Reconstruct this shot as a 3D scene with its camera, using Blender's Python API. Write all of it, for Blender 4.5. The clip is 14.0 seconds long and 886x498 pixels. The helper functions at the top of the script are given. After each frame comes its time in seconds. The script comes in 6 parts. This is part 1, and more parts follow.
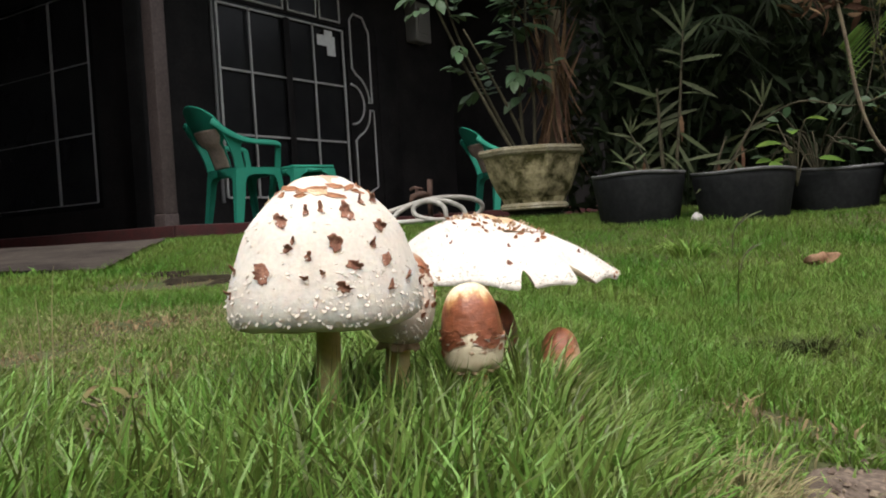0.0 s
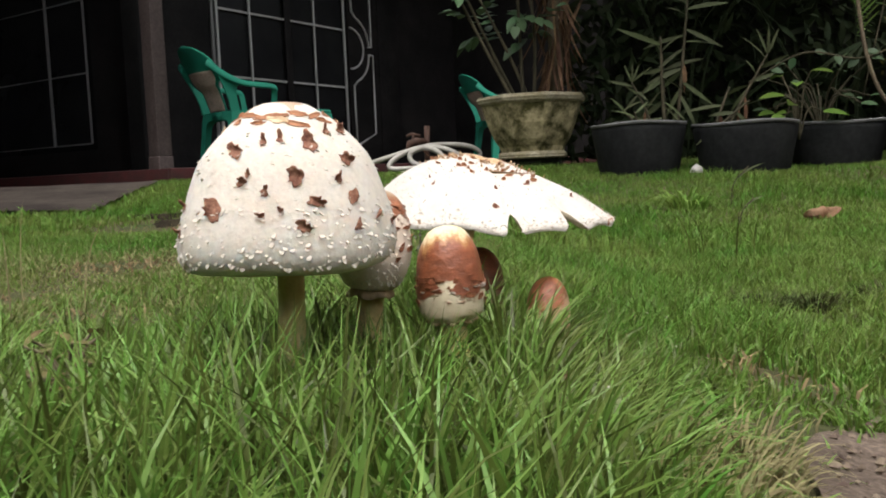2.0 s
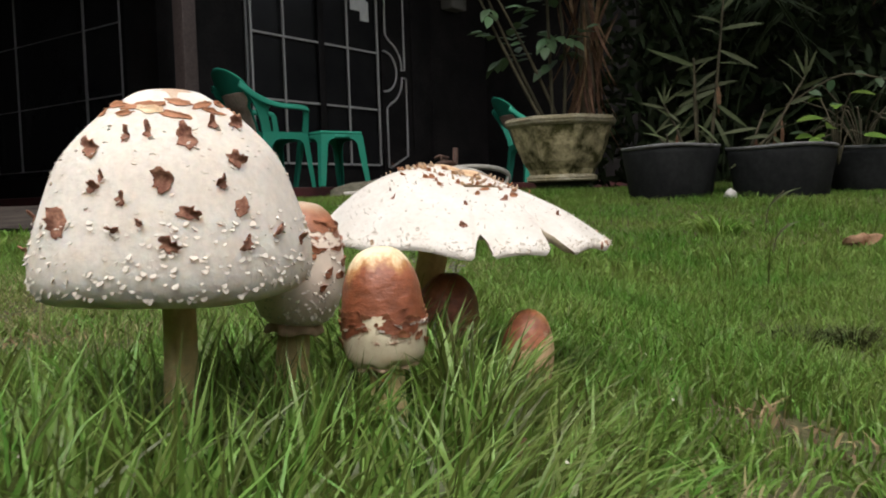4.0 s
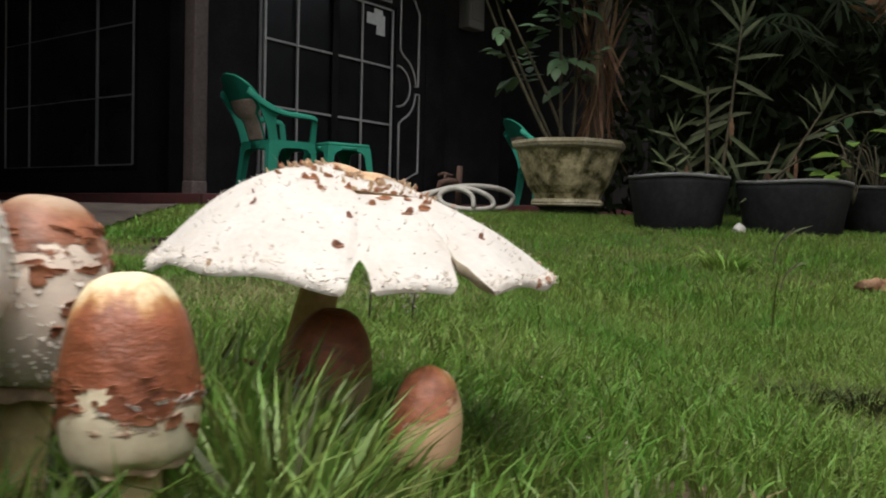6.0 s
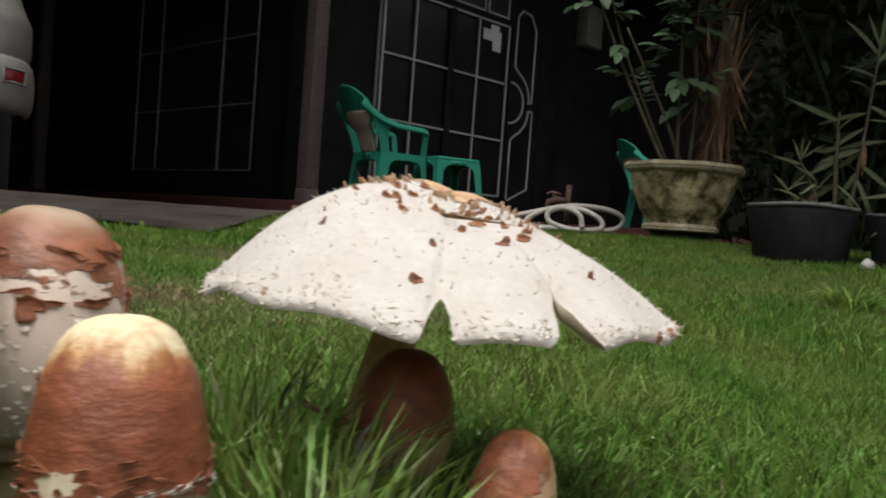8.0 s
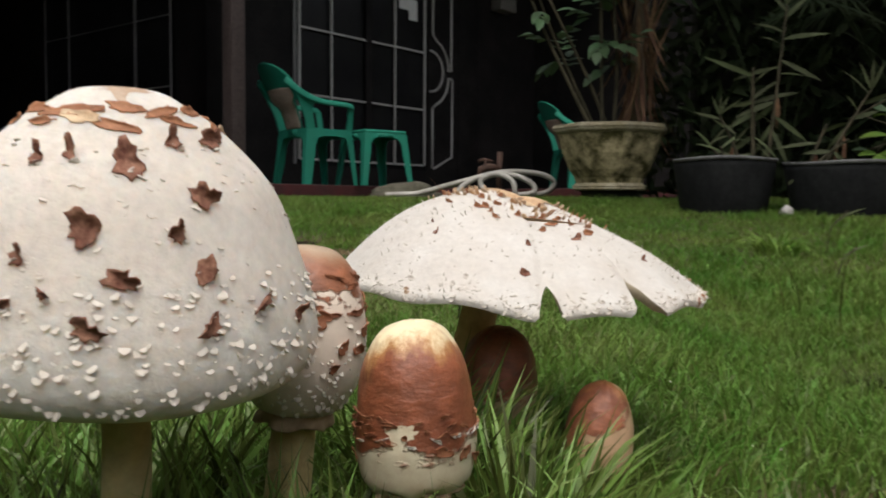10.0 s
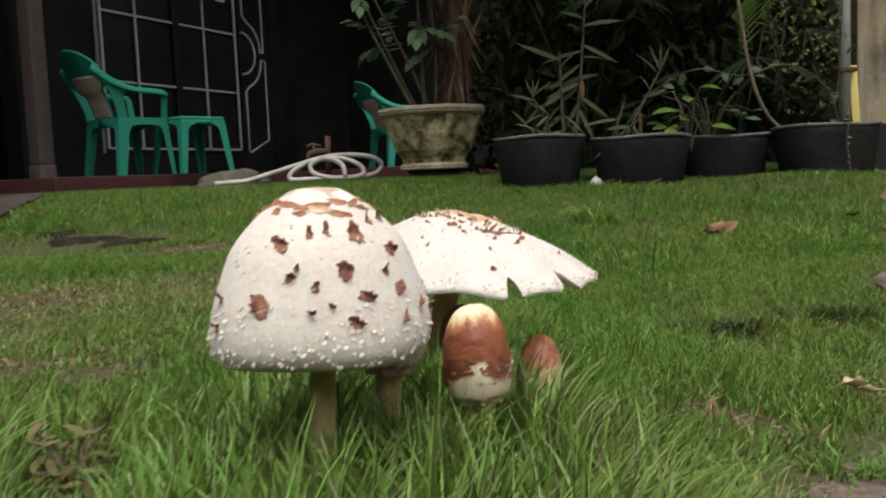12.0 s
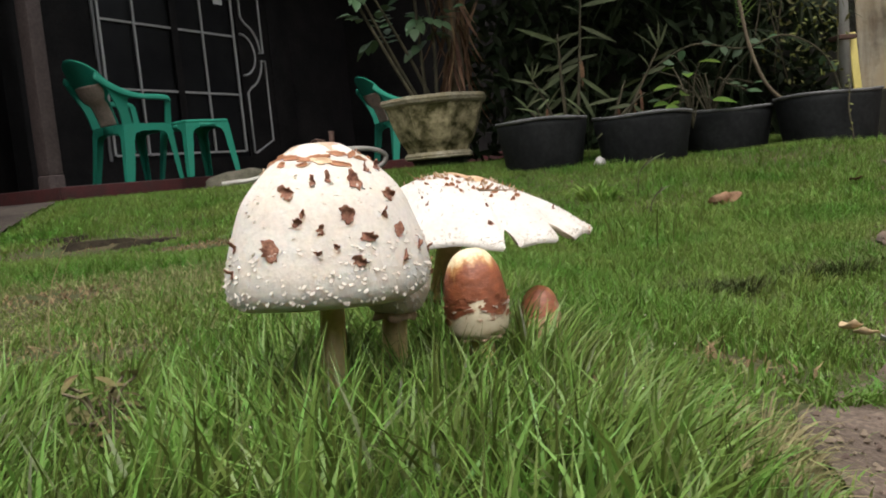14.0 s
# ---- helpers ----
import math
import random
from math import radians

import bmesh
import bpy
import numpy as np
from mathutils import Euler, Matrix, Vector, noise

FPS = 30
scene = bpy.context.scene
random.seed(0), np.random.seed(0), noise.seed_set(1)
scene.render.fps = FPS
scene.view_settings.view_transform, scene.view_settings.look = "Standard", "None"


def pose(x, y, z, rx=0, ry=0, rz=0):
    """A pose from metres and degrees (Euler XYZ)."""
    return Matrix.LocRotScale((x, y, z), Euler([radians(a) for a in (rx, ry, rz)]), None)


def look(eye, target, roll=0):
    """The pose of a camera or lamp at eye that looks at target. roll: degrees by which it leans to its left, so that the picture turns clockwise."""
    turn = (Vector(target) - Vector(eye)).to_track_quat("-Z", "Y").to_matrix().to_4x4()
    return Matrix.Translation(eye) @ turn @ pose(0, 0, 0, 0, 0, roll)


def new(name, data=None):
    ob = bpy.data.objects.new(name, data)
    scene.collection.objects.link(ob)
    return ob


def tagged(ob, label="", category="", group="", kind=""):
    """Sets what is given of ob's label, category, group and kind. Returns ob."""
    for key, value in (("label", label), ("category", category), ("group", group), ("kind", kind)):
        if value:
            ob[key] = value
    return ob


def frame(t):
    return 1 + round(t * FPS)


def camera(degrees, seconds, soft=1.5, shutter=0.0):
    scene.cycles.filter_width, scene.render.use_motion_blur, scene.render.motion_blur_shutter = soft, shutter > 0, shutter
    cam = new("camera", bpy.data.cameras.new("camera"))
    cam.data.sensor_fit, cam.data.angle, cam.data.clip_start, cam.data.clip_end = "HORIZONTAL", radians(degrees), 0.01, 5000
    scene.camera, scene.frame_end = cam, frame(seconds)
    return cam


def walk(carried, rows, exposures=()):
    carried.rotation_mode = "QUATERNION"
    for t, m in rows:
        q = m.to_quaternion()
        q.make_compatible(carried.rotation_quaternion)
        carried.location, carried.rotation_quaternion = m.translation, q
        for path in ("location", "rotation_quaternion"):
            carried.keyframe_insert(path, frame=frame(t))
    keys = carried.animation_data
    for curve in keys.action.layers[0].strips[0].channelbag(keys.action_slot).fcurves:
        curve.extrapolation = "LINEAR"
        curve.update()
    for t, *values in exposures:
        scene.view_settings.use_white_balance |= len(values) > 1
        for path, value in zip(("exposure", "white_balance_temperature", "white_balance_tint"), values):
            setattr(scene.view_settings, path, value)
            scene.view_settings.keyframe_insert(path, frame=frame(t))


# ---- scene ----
cam = camera(54.6, 14.0, soft=1.9, shutter=0.5)
PATH = [
    (0, (0.0017, 0.0066, 0.1328), (-0.0077, 2.006, 0.0816), -3.50),
    (0.5, (0.0003, 0.01, 0.1308), (-0.0152, 2.0088, 0.0635), -3.36),
    (1, (0.0022, 0.0148, 0.1287), (-0.0124, 2.0119, 0.0217), -2.93),
    (1.5, (0.0078, 0.0236, 0.1273), (-0.0109, 2.0185, -0.0143), -2.59),
    (2, (0.0098, 0.0406, 0.1275), (0.0003, 2.0333, -0.0429), -2.42),
    (2.5, (0.0128, 0.0557, 0.1235), (0.0124, 2.048, -0.0523), -2.14),
    (2.7, (0.0191, 0.0644, 0.1212), (0.0118, 2.0567, -0.0544), -2.09),
    (4.8, (0.0565, 0.1472, 0.1233), (-0.1005, 2.1392, 0.0382), -0.48),
    (5, (0.0621, 0.1597, 0.1251), (-0.1044, 2.1507, 0.0349), 0.14),
    (5.5, (0.0676, 0.1885, 0.1226), (-0.0762, 2.1824, 0.06), 1.00),
    (6, (0.0811, 0.2171, 0.1195), (-0.0234, 2.2131, 0.05), 1.36),
    (6.5, (0.0925, 0.2432, 0.1204), (0.0206, 2.2409, 0.0587), 1.96),
    (7, (0.098, 0.2653, 0.1188), (0.016, 2.2632, 0.0771), 2.68),
    (7.5, (0.0919, 0.2664, 0.1248), (-0.1405, 2.2525, 0.0868), 3.86),
    (8, (0.0795, 0.2641, 0.1238), (-0.2698, 2.2328, 0.0795), 4.14),
    (8.5, (0.0652, 0.254, 0.1223), (-0.3338, 2.2133, 0.0794), 3.37),
    (8.7, (0.0614, 0.248, 0.124), (-0.3413, 2.2063, 0.07), 2.97),
    (10.8, (0.0131, 0.1306, 0.1573), (0.1639, 2.1159, -0.032), -1.26),
    (11, (0.0075, 0.1115, 0.1702), (0.2468, 2.0855, -0.044), -1.64),
    (11.5, (-0.015, 0.0796, 0.1688), (0.2738, 2.0486, -0.0301), -2.26),
    (12, (-0.0426, 0.047, 0.1595), (0.1993, 2.0249, -0.0111), -2.52),
    (12.5, (-0.0455, 0.0223, 0.1487), (0.1442, 2.0048, -0.0356), -2.61),
    (13, (-0.0396, 0.0132, 0.1566), (0.1368, 1.9921, -0.0731), -3.33),
    (13.5, (-0.0374, 0.0162, 0.1455), (0.1545, 1.9972, -0.0518), -4.50),
    (14, (-0.0415, 0.022, 0.1426), (0.1762, 2.0013, -0.0442), -5.49),
]
walk(cam, [(t, look(eye, target, roll)) for t, eye, target, roll in PATH],
     exposures=[(0, 1.07), (2.5, 0.95), (5, 0.73), (6.5, 0.76), (7.2, 0.74), (8.5, 0.42), (10.8, 0.55), (11.5, 0.63), (12.5, 0.85), (14, 0.92)])

# ---- world, sun, exposure ----
world = bpy.data.worlds.new("sky")
world.use_nodes = True
scene.world = world
wn = world.node_tree.nodes
sky = wn.new("ShaderNodeTexSky")
sky.sky_type = "NISHITA"
sky.sun_disc = False
sky.sun_elevation = radians(66)
sky.sun_rotation = radians(184)
sky.air_density, sky.dust_density, sky.ozone_density = 1.0, 4.0, 1.0
haze = wn.new("ShaderNodeHueSaturation")
haze.inputs["Saturation"].default_value = 0.22
world.node_tree.links.new(sky.outputs[0], haze.inputs["Color"])
world.node_tree.links.new(haze.outputs[0], wn["Background"].inputs[0])
wn["Background"].inputs[1].default_value = 0.145
sun = new("sun", bpy.data.lights.new("sun", "SUN"))
sun.data.energy, sun.data.angle, sun.data.color = 1.25, radians(40), (1.0, 0.95, 0.87)
sun.matrix_world = look((-0.10, -1.25, 4.0), (0, 0.6, 0))


# ---- materials ----
def material(name, base, rough=0.6, metal=0.0, spec=0.5, tint=None, scale=20.0, amount=0.5, fine=0.0, fine_scale=200.0,
             bump=0.0, bump_scale=80.0, random_tint=0.0, translucent=0.0, coords="Object", rough_var=0.0, flesh=0.0):
    """Principled surface: two colours mixed by a coarse noise, a finer grain, relief and a spread between pieces."""
    m = bpy.data.materials.new(name)
    m.use_nodes = True
    nt = m.node_tree
    n, l = nt.nodes, nt.links
    p = n["Principled BSDF"]
    p.inputs["Roughness"].default_value = rough
    p.inputs["Metallic"].default_value = metal
    p.inputs["Specular IOR Level"].default_value = spec
    if flesh:
        p.inputs["Subsurface Weight"].default_value = flesh
        p.inputs["Subsurface Radius"].default_value = (1.0, 0.7, 0.5)
        p.inputs["Subsurface Scale"].default_value = 0.008
    tc = n.new("ShaderNodeTexCoord")
    def noise_tex(s, detail=5.0, r=0.6):
        t = n.new("ShaderNodeTexNoise")
        t.inputs["Scale"].default_value, t.inputs["Detail"].default_value, t.inputs["Roughness"].default_value = s, detail, r
        l.new(tc.outputs[coords], t.inputs["Vector"])
        return t
    def mix(fac, a, b):
        x = n.new("ShaderNodeMix")
        x.data_type = "RGBA"
        for i, v in ((0, fac), (6, a), (7, b)):
            if isinstance(v, (int, float)):
                x.inputs[i].default_value = v
            elif isinstance(v, tuple):
                x.inputs[i].default_value = (*v, 1)
            else:
                l.new(v, x.inputs[i])
        return x.outputs[2]
    def ramp(src, lo, hi):
        r = n.new("ShaderNodeMapRange")
        r.inputs[1].default_value, r.inputs[2].default_value = lo, hi
        l.new(src, r.inputs[0])
        return r.outputs[0]
    col = base
    if tint is not None:
        c = noise_tex(scale)
        col = mix(ramp(c.outputs[0], 0.5 - 0.5 * amount * 0.5, 0.5 + 0.5 * amount * 0.5 + 0.05), base, tint)
    if fine:
        f = noise_tex(fine_scale, 3.0)
        hsv = n.new("ShaderNodeHueSaturation")
        mr = n.new("ShaderNodeMapRange")
        mr.inputs[3].default_value, mr.inputs[4].default_value = 1 - fine, 1 + fine
        mr.inputs[1].default_value, mr.inputs[2].default_value = 0.3, 0.7
        l.new(f.outputs[0], mr.inputs[0])
        l.new(mr.outputs[0], hsv.inputs["Value"])
        if isinstance(col, tuple):
            hsv.inputs["Color"].default_value = (*col, 1)
        else:
            l.new(col, hsv.inputs["Color"])
        col = hsv.outputs[0]
    if random_tint:
        g = n.new("ShaderNodeNewGeometry")
        hsv = n.new("ShaderNodeHueSaturation")
        for out, inp, lo, hi in (("v", "Value", 1 - random_tint, 1 + random_tint), ("h", "Hue", 0.5 - 0.05 * random_tint, 0.5 + 0.04 * random_tint)):
            mr = n.new("ShaderNodeMapRange")
            mr.inputs[3].default_value, mr.inputs[4].default_value = lo, hi
            l.new(g.outputs["Random Per Island"], mr.inputs[0])
            l.new(mr.outputs[0], hsv.inputs[inp])
        if isinstance(col, tuple):
            hsv.inputs["Color"].default_value = (*col, 1)
        else:
            l.new(col, hsv.inputs["Color"])
        col = hsv.outputs[0]
    if isinstance(col, tuple):
        p.inputs["Base Color"].default_value = (*col, 1)
    else:
        l.new(col, p.inputs["Base Color"])
    if rough_var:
        l.new(ramp2(n, l, noise_tex(scale * 2.3).outputs[0], rough - rough_var, rough + rough_var), p.inputs["Roughness"])
    if bump:
        b = n.new("ShaderNodeBump")
        b.inputs["Strength"].default_value = bump
        b.inputs["Distance"].default_value = 1.0 / bump_scale * 0.5
        l.new(noise_tex(bump_scale, 6.0).outputs[0], b.inputs["Height"])
        l.new(b.outputs[0], p.inputs["Normal"])
    if translucent:
        tr = n.new("ShaderNodeBsdfTranslucent")
        if isinstance(col, tuple):
            tr.inputs[0].default_value = (*col, 1)
        else:
            l.new(col, tr.inputs[0])
        ms = n.new("ShaderNodeMixShader")
        ms.inputs[0].default_value = translucent
        l.new(p.outputs[0], ms.inputs[1])
        l.new(tr.outputs[0], ms.inputs[2])
        l.new(ms.outputs[0], n["Material Output"].inputs[0])
    return m


def ramp2(n, l, src, lo, hi):
    r = n.new("ShaderNodeMapRange")
    r.inputs[3].default_value, r.inputs[4].default_value = lo, hi
    l.new(src, r.inputs[0])
    return r.outputs[0]


def bud_material(name, low, high, skin=(0.205, 0.064, 0.030), pale=(0.62, 0.55, 0.40), tip=(0.80, 0.68, 0.44), wobble=0.008, tip_drop=0.010, side=0.0, bare_spot=None, stain=(0.40, 0.27, 0.16), rubbing=0.034, halo=(0.50, 0.25, 0.09)):
    """Red-brown mushroom skin: torn away to pale flesh below the height low, rubbed yellow-white near the top, high."""
    m = bpy.data.materials.new(name)
    m.use_nodes = True
    n, l = m.node_tree.nodes, m.node_tree.links
    p = n["Principled BSDF"]
    p.inputs["Roughness"].default_value = 0.38
    tc = n.new("ShaderNodeTexCoord")
    sep = n.new("ShaderNodeSeparateXYZ")
    l.new(tc.outputs["Object"], sep.inputs[0])
    def tex(s, stretch=(1, 1, 1), detail=6.0):
        mp = n.new("ShaderNodeMapping")
        mp.inputs["Scale"].default_value = stretch
        l.new(tc.outputs["Object"], mp.inputs["Vector"])
        t = n.new("ShaderNodeTexNoise")
        t.inputs["Scale"].default_value, t.inputs["Detail"].default_value, t.inputs["Roughness"].default_value = s, detail, 0.65
        l.new(mp.outputs[0], t.inputs["Vector"])
        return t.outputs[0]
    def math_node(op, a, b):
        x = n.new("ShaderNodeMath")
        x.operation = op
        for i, v in enumerate((a, b)):
            if isinstance(v, (int, float)):
                x.inputs[i].default_value = v
            else:
                l.new(v, x.inputs[i])
        return x.outputs[0]
    def step(src, lo, hi):
        r = n.new("ShaderNodeMapRange")
        r.inputs[1].default_value, r.inputs[2].default_value = lo, hi
        l.new(src, r.inputs[0])
        return r.outputs[0]
    def mix(fac, a, b):
        x = n.new("ShaderNodeMix")
        x.data_type = "RGBA"
        l.new(fac, x.inputs[0])
        for i, v in ((6, a), (7, b)):
            if isinstance(v, tuple):
                x.inputs[i].default_value = (*v, 1)
            else:
                l.new(v, x.inputs[i])
        return x.outputs[2]
    z = sep.outputs[2]
    torn = math_node("ADD", z, math_node("MULTIPLY", math_node("SUBTRACT", tex(140), 0.5), wobble * 2))
    torn = math_node("ADD", torn, math_node("MULTIPLY", math_node("SUBTRACT", tex(75, (0.55, 0.55, 1.7)), 0.5), wobble * 2.6))
    torn = math_node("ADD", torn, math_node("MULTIPLY", sep.outputs[0], side))
    if bare_spot:
        near = n.new("ShaderNodeVectorMath")
        near.operation = "DISTANCE"
        l.new(tc.outputs["Object"], near.inputs[0])
        near.inputs[1].default_value = bare_spot[:3]
        gap = math_node("ADD", near.outputs["Value"], math_node("MULTIPLY", math_node("SUBTRACT", tex(150, (1, 1, 2.2)), 0.5), 0.016))
        torn = math_node("SUBTRACT", torn, math_node("MULTIPLY", step(gap, bare_spot[3] + 0.0006, bare_spot[3] - 0.0006), 0.03))
    rub = math_node("ADD", z, math_node("MULTIPLY", math_node("SUBTRACT", tex(75, (1, 1, 0.35)), 0.5), rubbing))
    fibre = tex(230, (0.75, 0.75, 1.35))
    brown = mix(step(fibre, 0.35, 0.8), skin, tuple(min(1, c * 2.1) for c in skin))
    brown = mix(step(tex(55), 0.42, 0.68), brown, tuple(c * 0.5 for c in skin))
    flesh = mix(step(tex(70), 0.42, 0.75), pale, stain)
    c = mix(step(torn, low - 0.0012, low + 0.0012), flesh, brown)
    c = mix(step(rub, high - tip_drop, high - tip_drop * 0.5), c, halo)
    c = mix(step(rub, high - tip_drop * 0.65, high - tip_drop * 0.2), c, tip)
    l.new(c, p.inputs["Base Color"])
    b = n.new("ShaderNodeBump")
    b.inputs["Strength"].default_value, b.inputs["Distance"].default_value = 0.6, 0.0011
    hgt = math_node("ADD", math_node("MULTIPLY", step(torn, low - 0.0012, low + 0.0012), 0.8), math_node("MULTIPLY", math_node("MULTIPLY", fibre, 1.1), math_node("ADD", math_node("MULTIPLY", step(torn, low - 0.0012, low + 0.0012), 0.8), 0.2)))
    l.new(hgt, b.inputs["Height"])
    l.new(b.outputs[0], p.inputs["Normal"])
    return m


GRASS = material("grass_blade", (0.078, 0.162, 0.021), 0.45, spec=0.36, tint=(0.175, 0.222, 0.058), scale=22, amount=0.9, random_tint=0.7, translucent=0.22)
TURF = material("turf_blade", (0.066, 0.163, 0.018), 0.5, spec=0.26, tint=(0.172, 0.218, 0.052), scale=3.4, amount=0.7, random_tint=0.55, translucent=0.32)
GRASS_DRY = material("dry_blade", (0.20, 0.175, 0.080), 0.7, spec=0.2, tint=(0.28, 0.245, 0.13), scale=30, random_tint=0.3, translucent=0.2)
SOIL = material("soil", (0.075, 0.056, 0.032), 0.95, spec=0.15, tint=(0.040, 0.062, 0.018), scale=5, amount=0.6, fine=0.35, fine_scale=150, bump=0.8, bump_scale=60)
PATH_MAT = material("worn_concrete", (0.165, 0.125, 0.098), 0.95, spec=0.2, tint=(0.048, 0.035, 0.026), scale=14, amount=0.7, fine=0.45, fine_scale=320, bump=0.9, bump_scale=130)
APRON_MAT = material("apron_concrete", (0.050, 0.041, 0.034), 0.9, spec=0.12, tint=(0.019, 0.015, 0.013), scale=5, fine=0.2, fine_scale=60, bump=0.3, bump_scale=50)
CAP_WHITE = material("mushroom_white", (0.66, 0.615, 0.555), 0.75, spec=0.2, tint=(0.58, 0.515, 0.445), flesh=0.6, scale=45, amount=0.9, fine=0.08, fine_scale=420, bump=0.35, bump_scale=330)
FLAT_WHITE = material("open_cap_white", (0.76, 0.725, 0.68), 0.75, spec=0.2, tint=(0.66, 0.60, 0.535), scale=55, amount=0.9, fine=0.05, fine_scale=420, bump=0.4, bump_scale=260, translucent=0.24)
SCALE_BROWN = material("scale_brown", (0.105, 0.034, 0.024), 0.8, spec=0.15, tint=(0.40, 0.21, 0.14), scale=520, amount=0.9, fine=0.3, fine_scale=700, bump=0.5, bump_scale=700)
CROWN_TAN = material("crown_tan", (0.44, 0.25, 0.13), 0.7, spec=0.2, tint=(0.62, 0.48, 0.32), scale=120, amount=0.8, fine=0.2, fine_scale=500, bump=0.4, bump_scale=500)
WART = material("wart_white", (0.60, 0.555, 0.49), 0.85, spec=0.1, tint=(0.56, 0.49, 0.42), scale=160, fine=0.08, fine_scale=300)
STEM_MAT = material("stem_cream", (0.60, 0.49, 0.25), 0.7, spec=0.3, tint=(0.46, 0.35, 0.17), flesh=0.4, scale=60, fine=0.12, fine_scale=300, bump=0.25, bump_scale=250)
GILL_MAT = material("gills", (0.54, 0.46, 0.34), 0.9, spec=0.1, fine=0.15, fine_scale=500, translucent=0.45)
CHAIR_GREEN = material("green_plastic", (0.011, 0.185, 0.120), 0.65, spec=0.25, tint=(0.018, 0.17, 0.115), scale=7, amount=0.6, fine=0.06, fine_scale=60, rough_var=0.1)
CHAIR_DIRT = material("soiled_plastic", (0.42, 0.32, 0.26), 0.8, tint=(0.20, 0.19, 0.145), scale=14, amount=0.9, fine=0.3, fine_scale=90)
WALL_DARK = material("black_gloss_paint", (0.0085, 0.008, 0.008), 0.55, spec=0.07, tint=(0.018, 0.016, 0.0155), scale=2, fine=0.2, fine_scale=30, rough_var=0.12, bump=0.05, bump_scale=20)
GLASS_DARK = material("dark_glass", (0.010, 0.010, 0.011), 0.25, spec=0.12, tint=(0.017, 0.017, 0.017), scale=1.5)
BAR_GREY = material("dull_glazing_bar", (0.17, 0.165, 0.16), 0.6, tint=(0.12, 0.12, 0.12), scale=4, fine=0.1, fine_scale=60)
BAR_WHITE = material("grille_white_paint", (0.34, 0.335, 0.32), 0.5, tint=(0.36, 0.35, 0.33), scale=6, fine=0.1, fine_scale=60)
COLUMN_MAT = material("column_stone", (0.066, 0.050, 0.047), 0.65, spec=0.25, tint=(0.045, 0.033, 0.030), scale=5, amount=0.8, fine=0.25, fine_scale=60, bump=0.2, bump_scale=50)
RED_MAT = material("red_plinth_paint", (0.062, 0.014, 0.014), 0.75, spec=0.2, tint=(0.030, 0.016, 0.015), scale=8, amount=0.8, fine=0.2, fine_scale=80, bump=0.1, bump_scale=60)
FLOOR_MAT = material("porch_tile", (0.08, 0.06, 0.055), 0.35, tint=(0.06, 0.045, 0.04), scale=3, fine=0.1)
ROOF_MAT = material("roof_board", (0.05, 0.04, 0.035), 0.8, tint=(0.03, 0.026, 0.022), scale=2)
POT_MAT = material("mossy_cement", (0.34, 0.29, 0.165), 0.9, spec=0.2, tint=(0.050, 0.046, 0.014), scale=13, amount=0.3, fine=0.35, fine_scale=60, bump=0.4, bump_scale=50)
POT_RIM = material("pale_cement", (0.40, 0.36, 0.27), 0.9, spec=0.2, tint=(0.20, 0.17, 0.09), scale=12, amount=0.8, fine=0.25, fine_scale=70, bump=0.3, bump_scale=60)
TUB_MAT = material("black_plastic", (0.007, 0.0074, 0.0078), 0.7, spec=0.12, tint=(0.020, 0.021, 0.021), scale=7, amount=0.9, fine=0.3, fine_scale=60, rough_var=0.12)
TUB_RIM = material("dusty_rim", (0.13, 0.13, 0.13), 0.7, tint=(0.05, 0.05, 0.05), scale=20, fine=0.2)
HOSE_MAT = material("grey_hose", (0.42, 0.40, 0.36), 0.5, tint=(0.26, 0.24, 0.21), scale=14, fine=0.15)
IRON = material("rusty_iron", (0.055, 0.030, 0.022), 0.75, metal=0.3, tint=(0.09, 0.045, 0.03), scale=40, fine=0.3)
STONE_MAT = material("grey_stone", (0.27, 0.225, 0.185), 0.95, spec=0.15, tint=(0.14, 0.115, 0.09), scale=12, fine=0.25, fine_scale=60, bump=0.5, bump_scale=40)
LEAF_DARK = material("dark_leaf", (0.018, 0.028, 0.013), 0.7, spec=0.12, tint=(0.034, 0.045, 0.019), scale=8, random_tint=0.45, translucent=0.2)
LEAF_MID = material("rose_leaf", (0.050, 0.092, 0.040), 0.5, spec=0.3, tint=(0.065, 0.115, 0.055), scale=10, random_tint=0.35, translucent=0.25)
LEAF_LIGHT = material("pointed_leaf", (0.082, 0.100, 0.046), 0.6, spec=0.2, tint=(0.050, 0.060, 0.027), scale=12, random_tint=0.35, translucent=0.25)
LEAF_LIME = material("lime_leaf", (0.10, 0.21, 0.03), 0.5, spec=0.3, tint=(0.16, 0.24, 0.045), scale=14, random_tint=0.3, translucent=0.35)
LEAF_DRY = material("dry_leaf", (0.10, 0.055, 0.032), 0.85, spec=0.15, tint=(0.17, 0.105, 0.06), scale=25, random_tint=0.35, fine=0.2, translucent=0.1)
BARK = material("bark", (0.11, 0.08, 0.055), 0.9, tint=(0.17, 0.14, 0.08), scale=25, fine=0.3, bump=0.5, bump_scale=80)
CANE = material("green_cane", (0.038, 0.036, 0.022), 0.8, spec=0.15, tint=(0.085, 0.072, 0.045), scale=20, fine=0.2)
CAR_PAINT = material("cream_car_paint", (0.24, 0.225, 0.20), 0.25, tint=(0.20, 0.19, 0.17), scale=2, fine=0.03)
BUMPER_GREY = material("bumper_plastic", (0.20, 0.185, 0.165), 0.5, tint=(0.15, 0.14, 0.125), scale=4, fine=0.08, fine_scale=60)
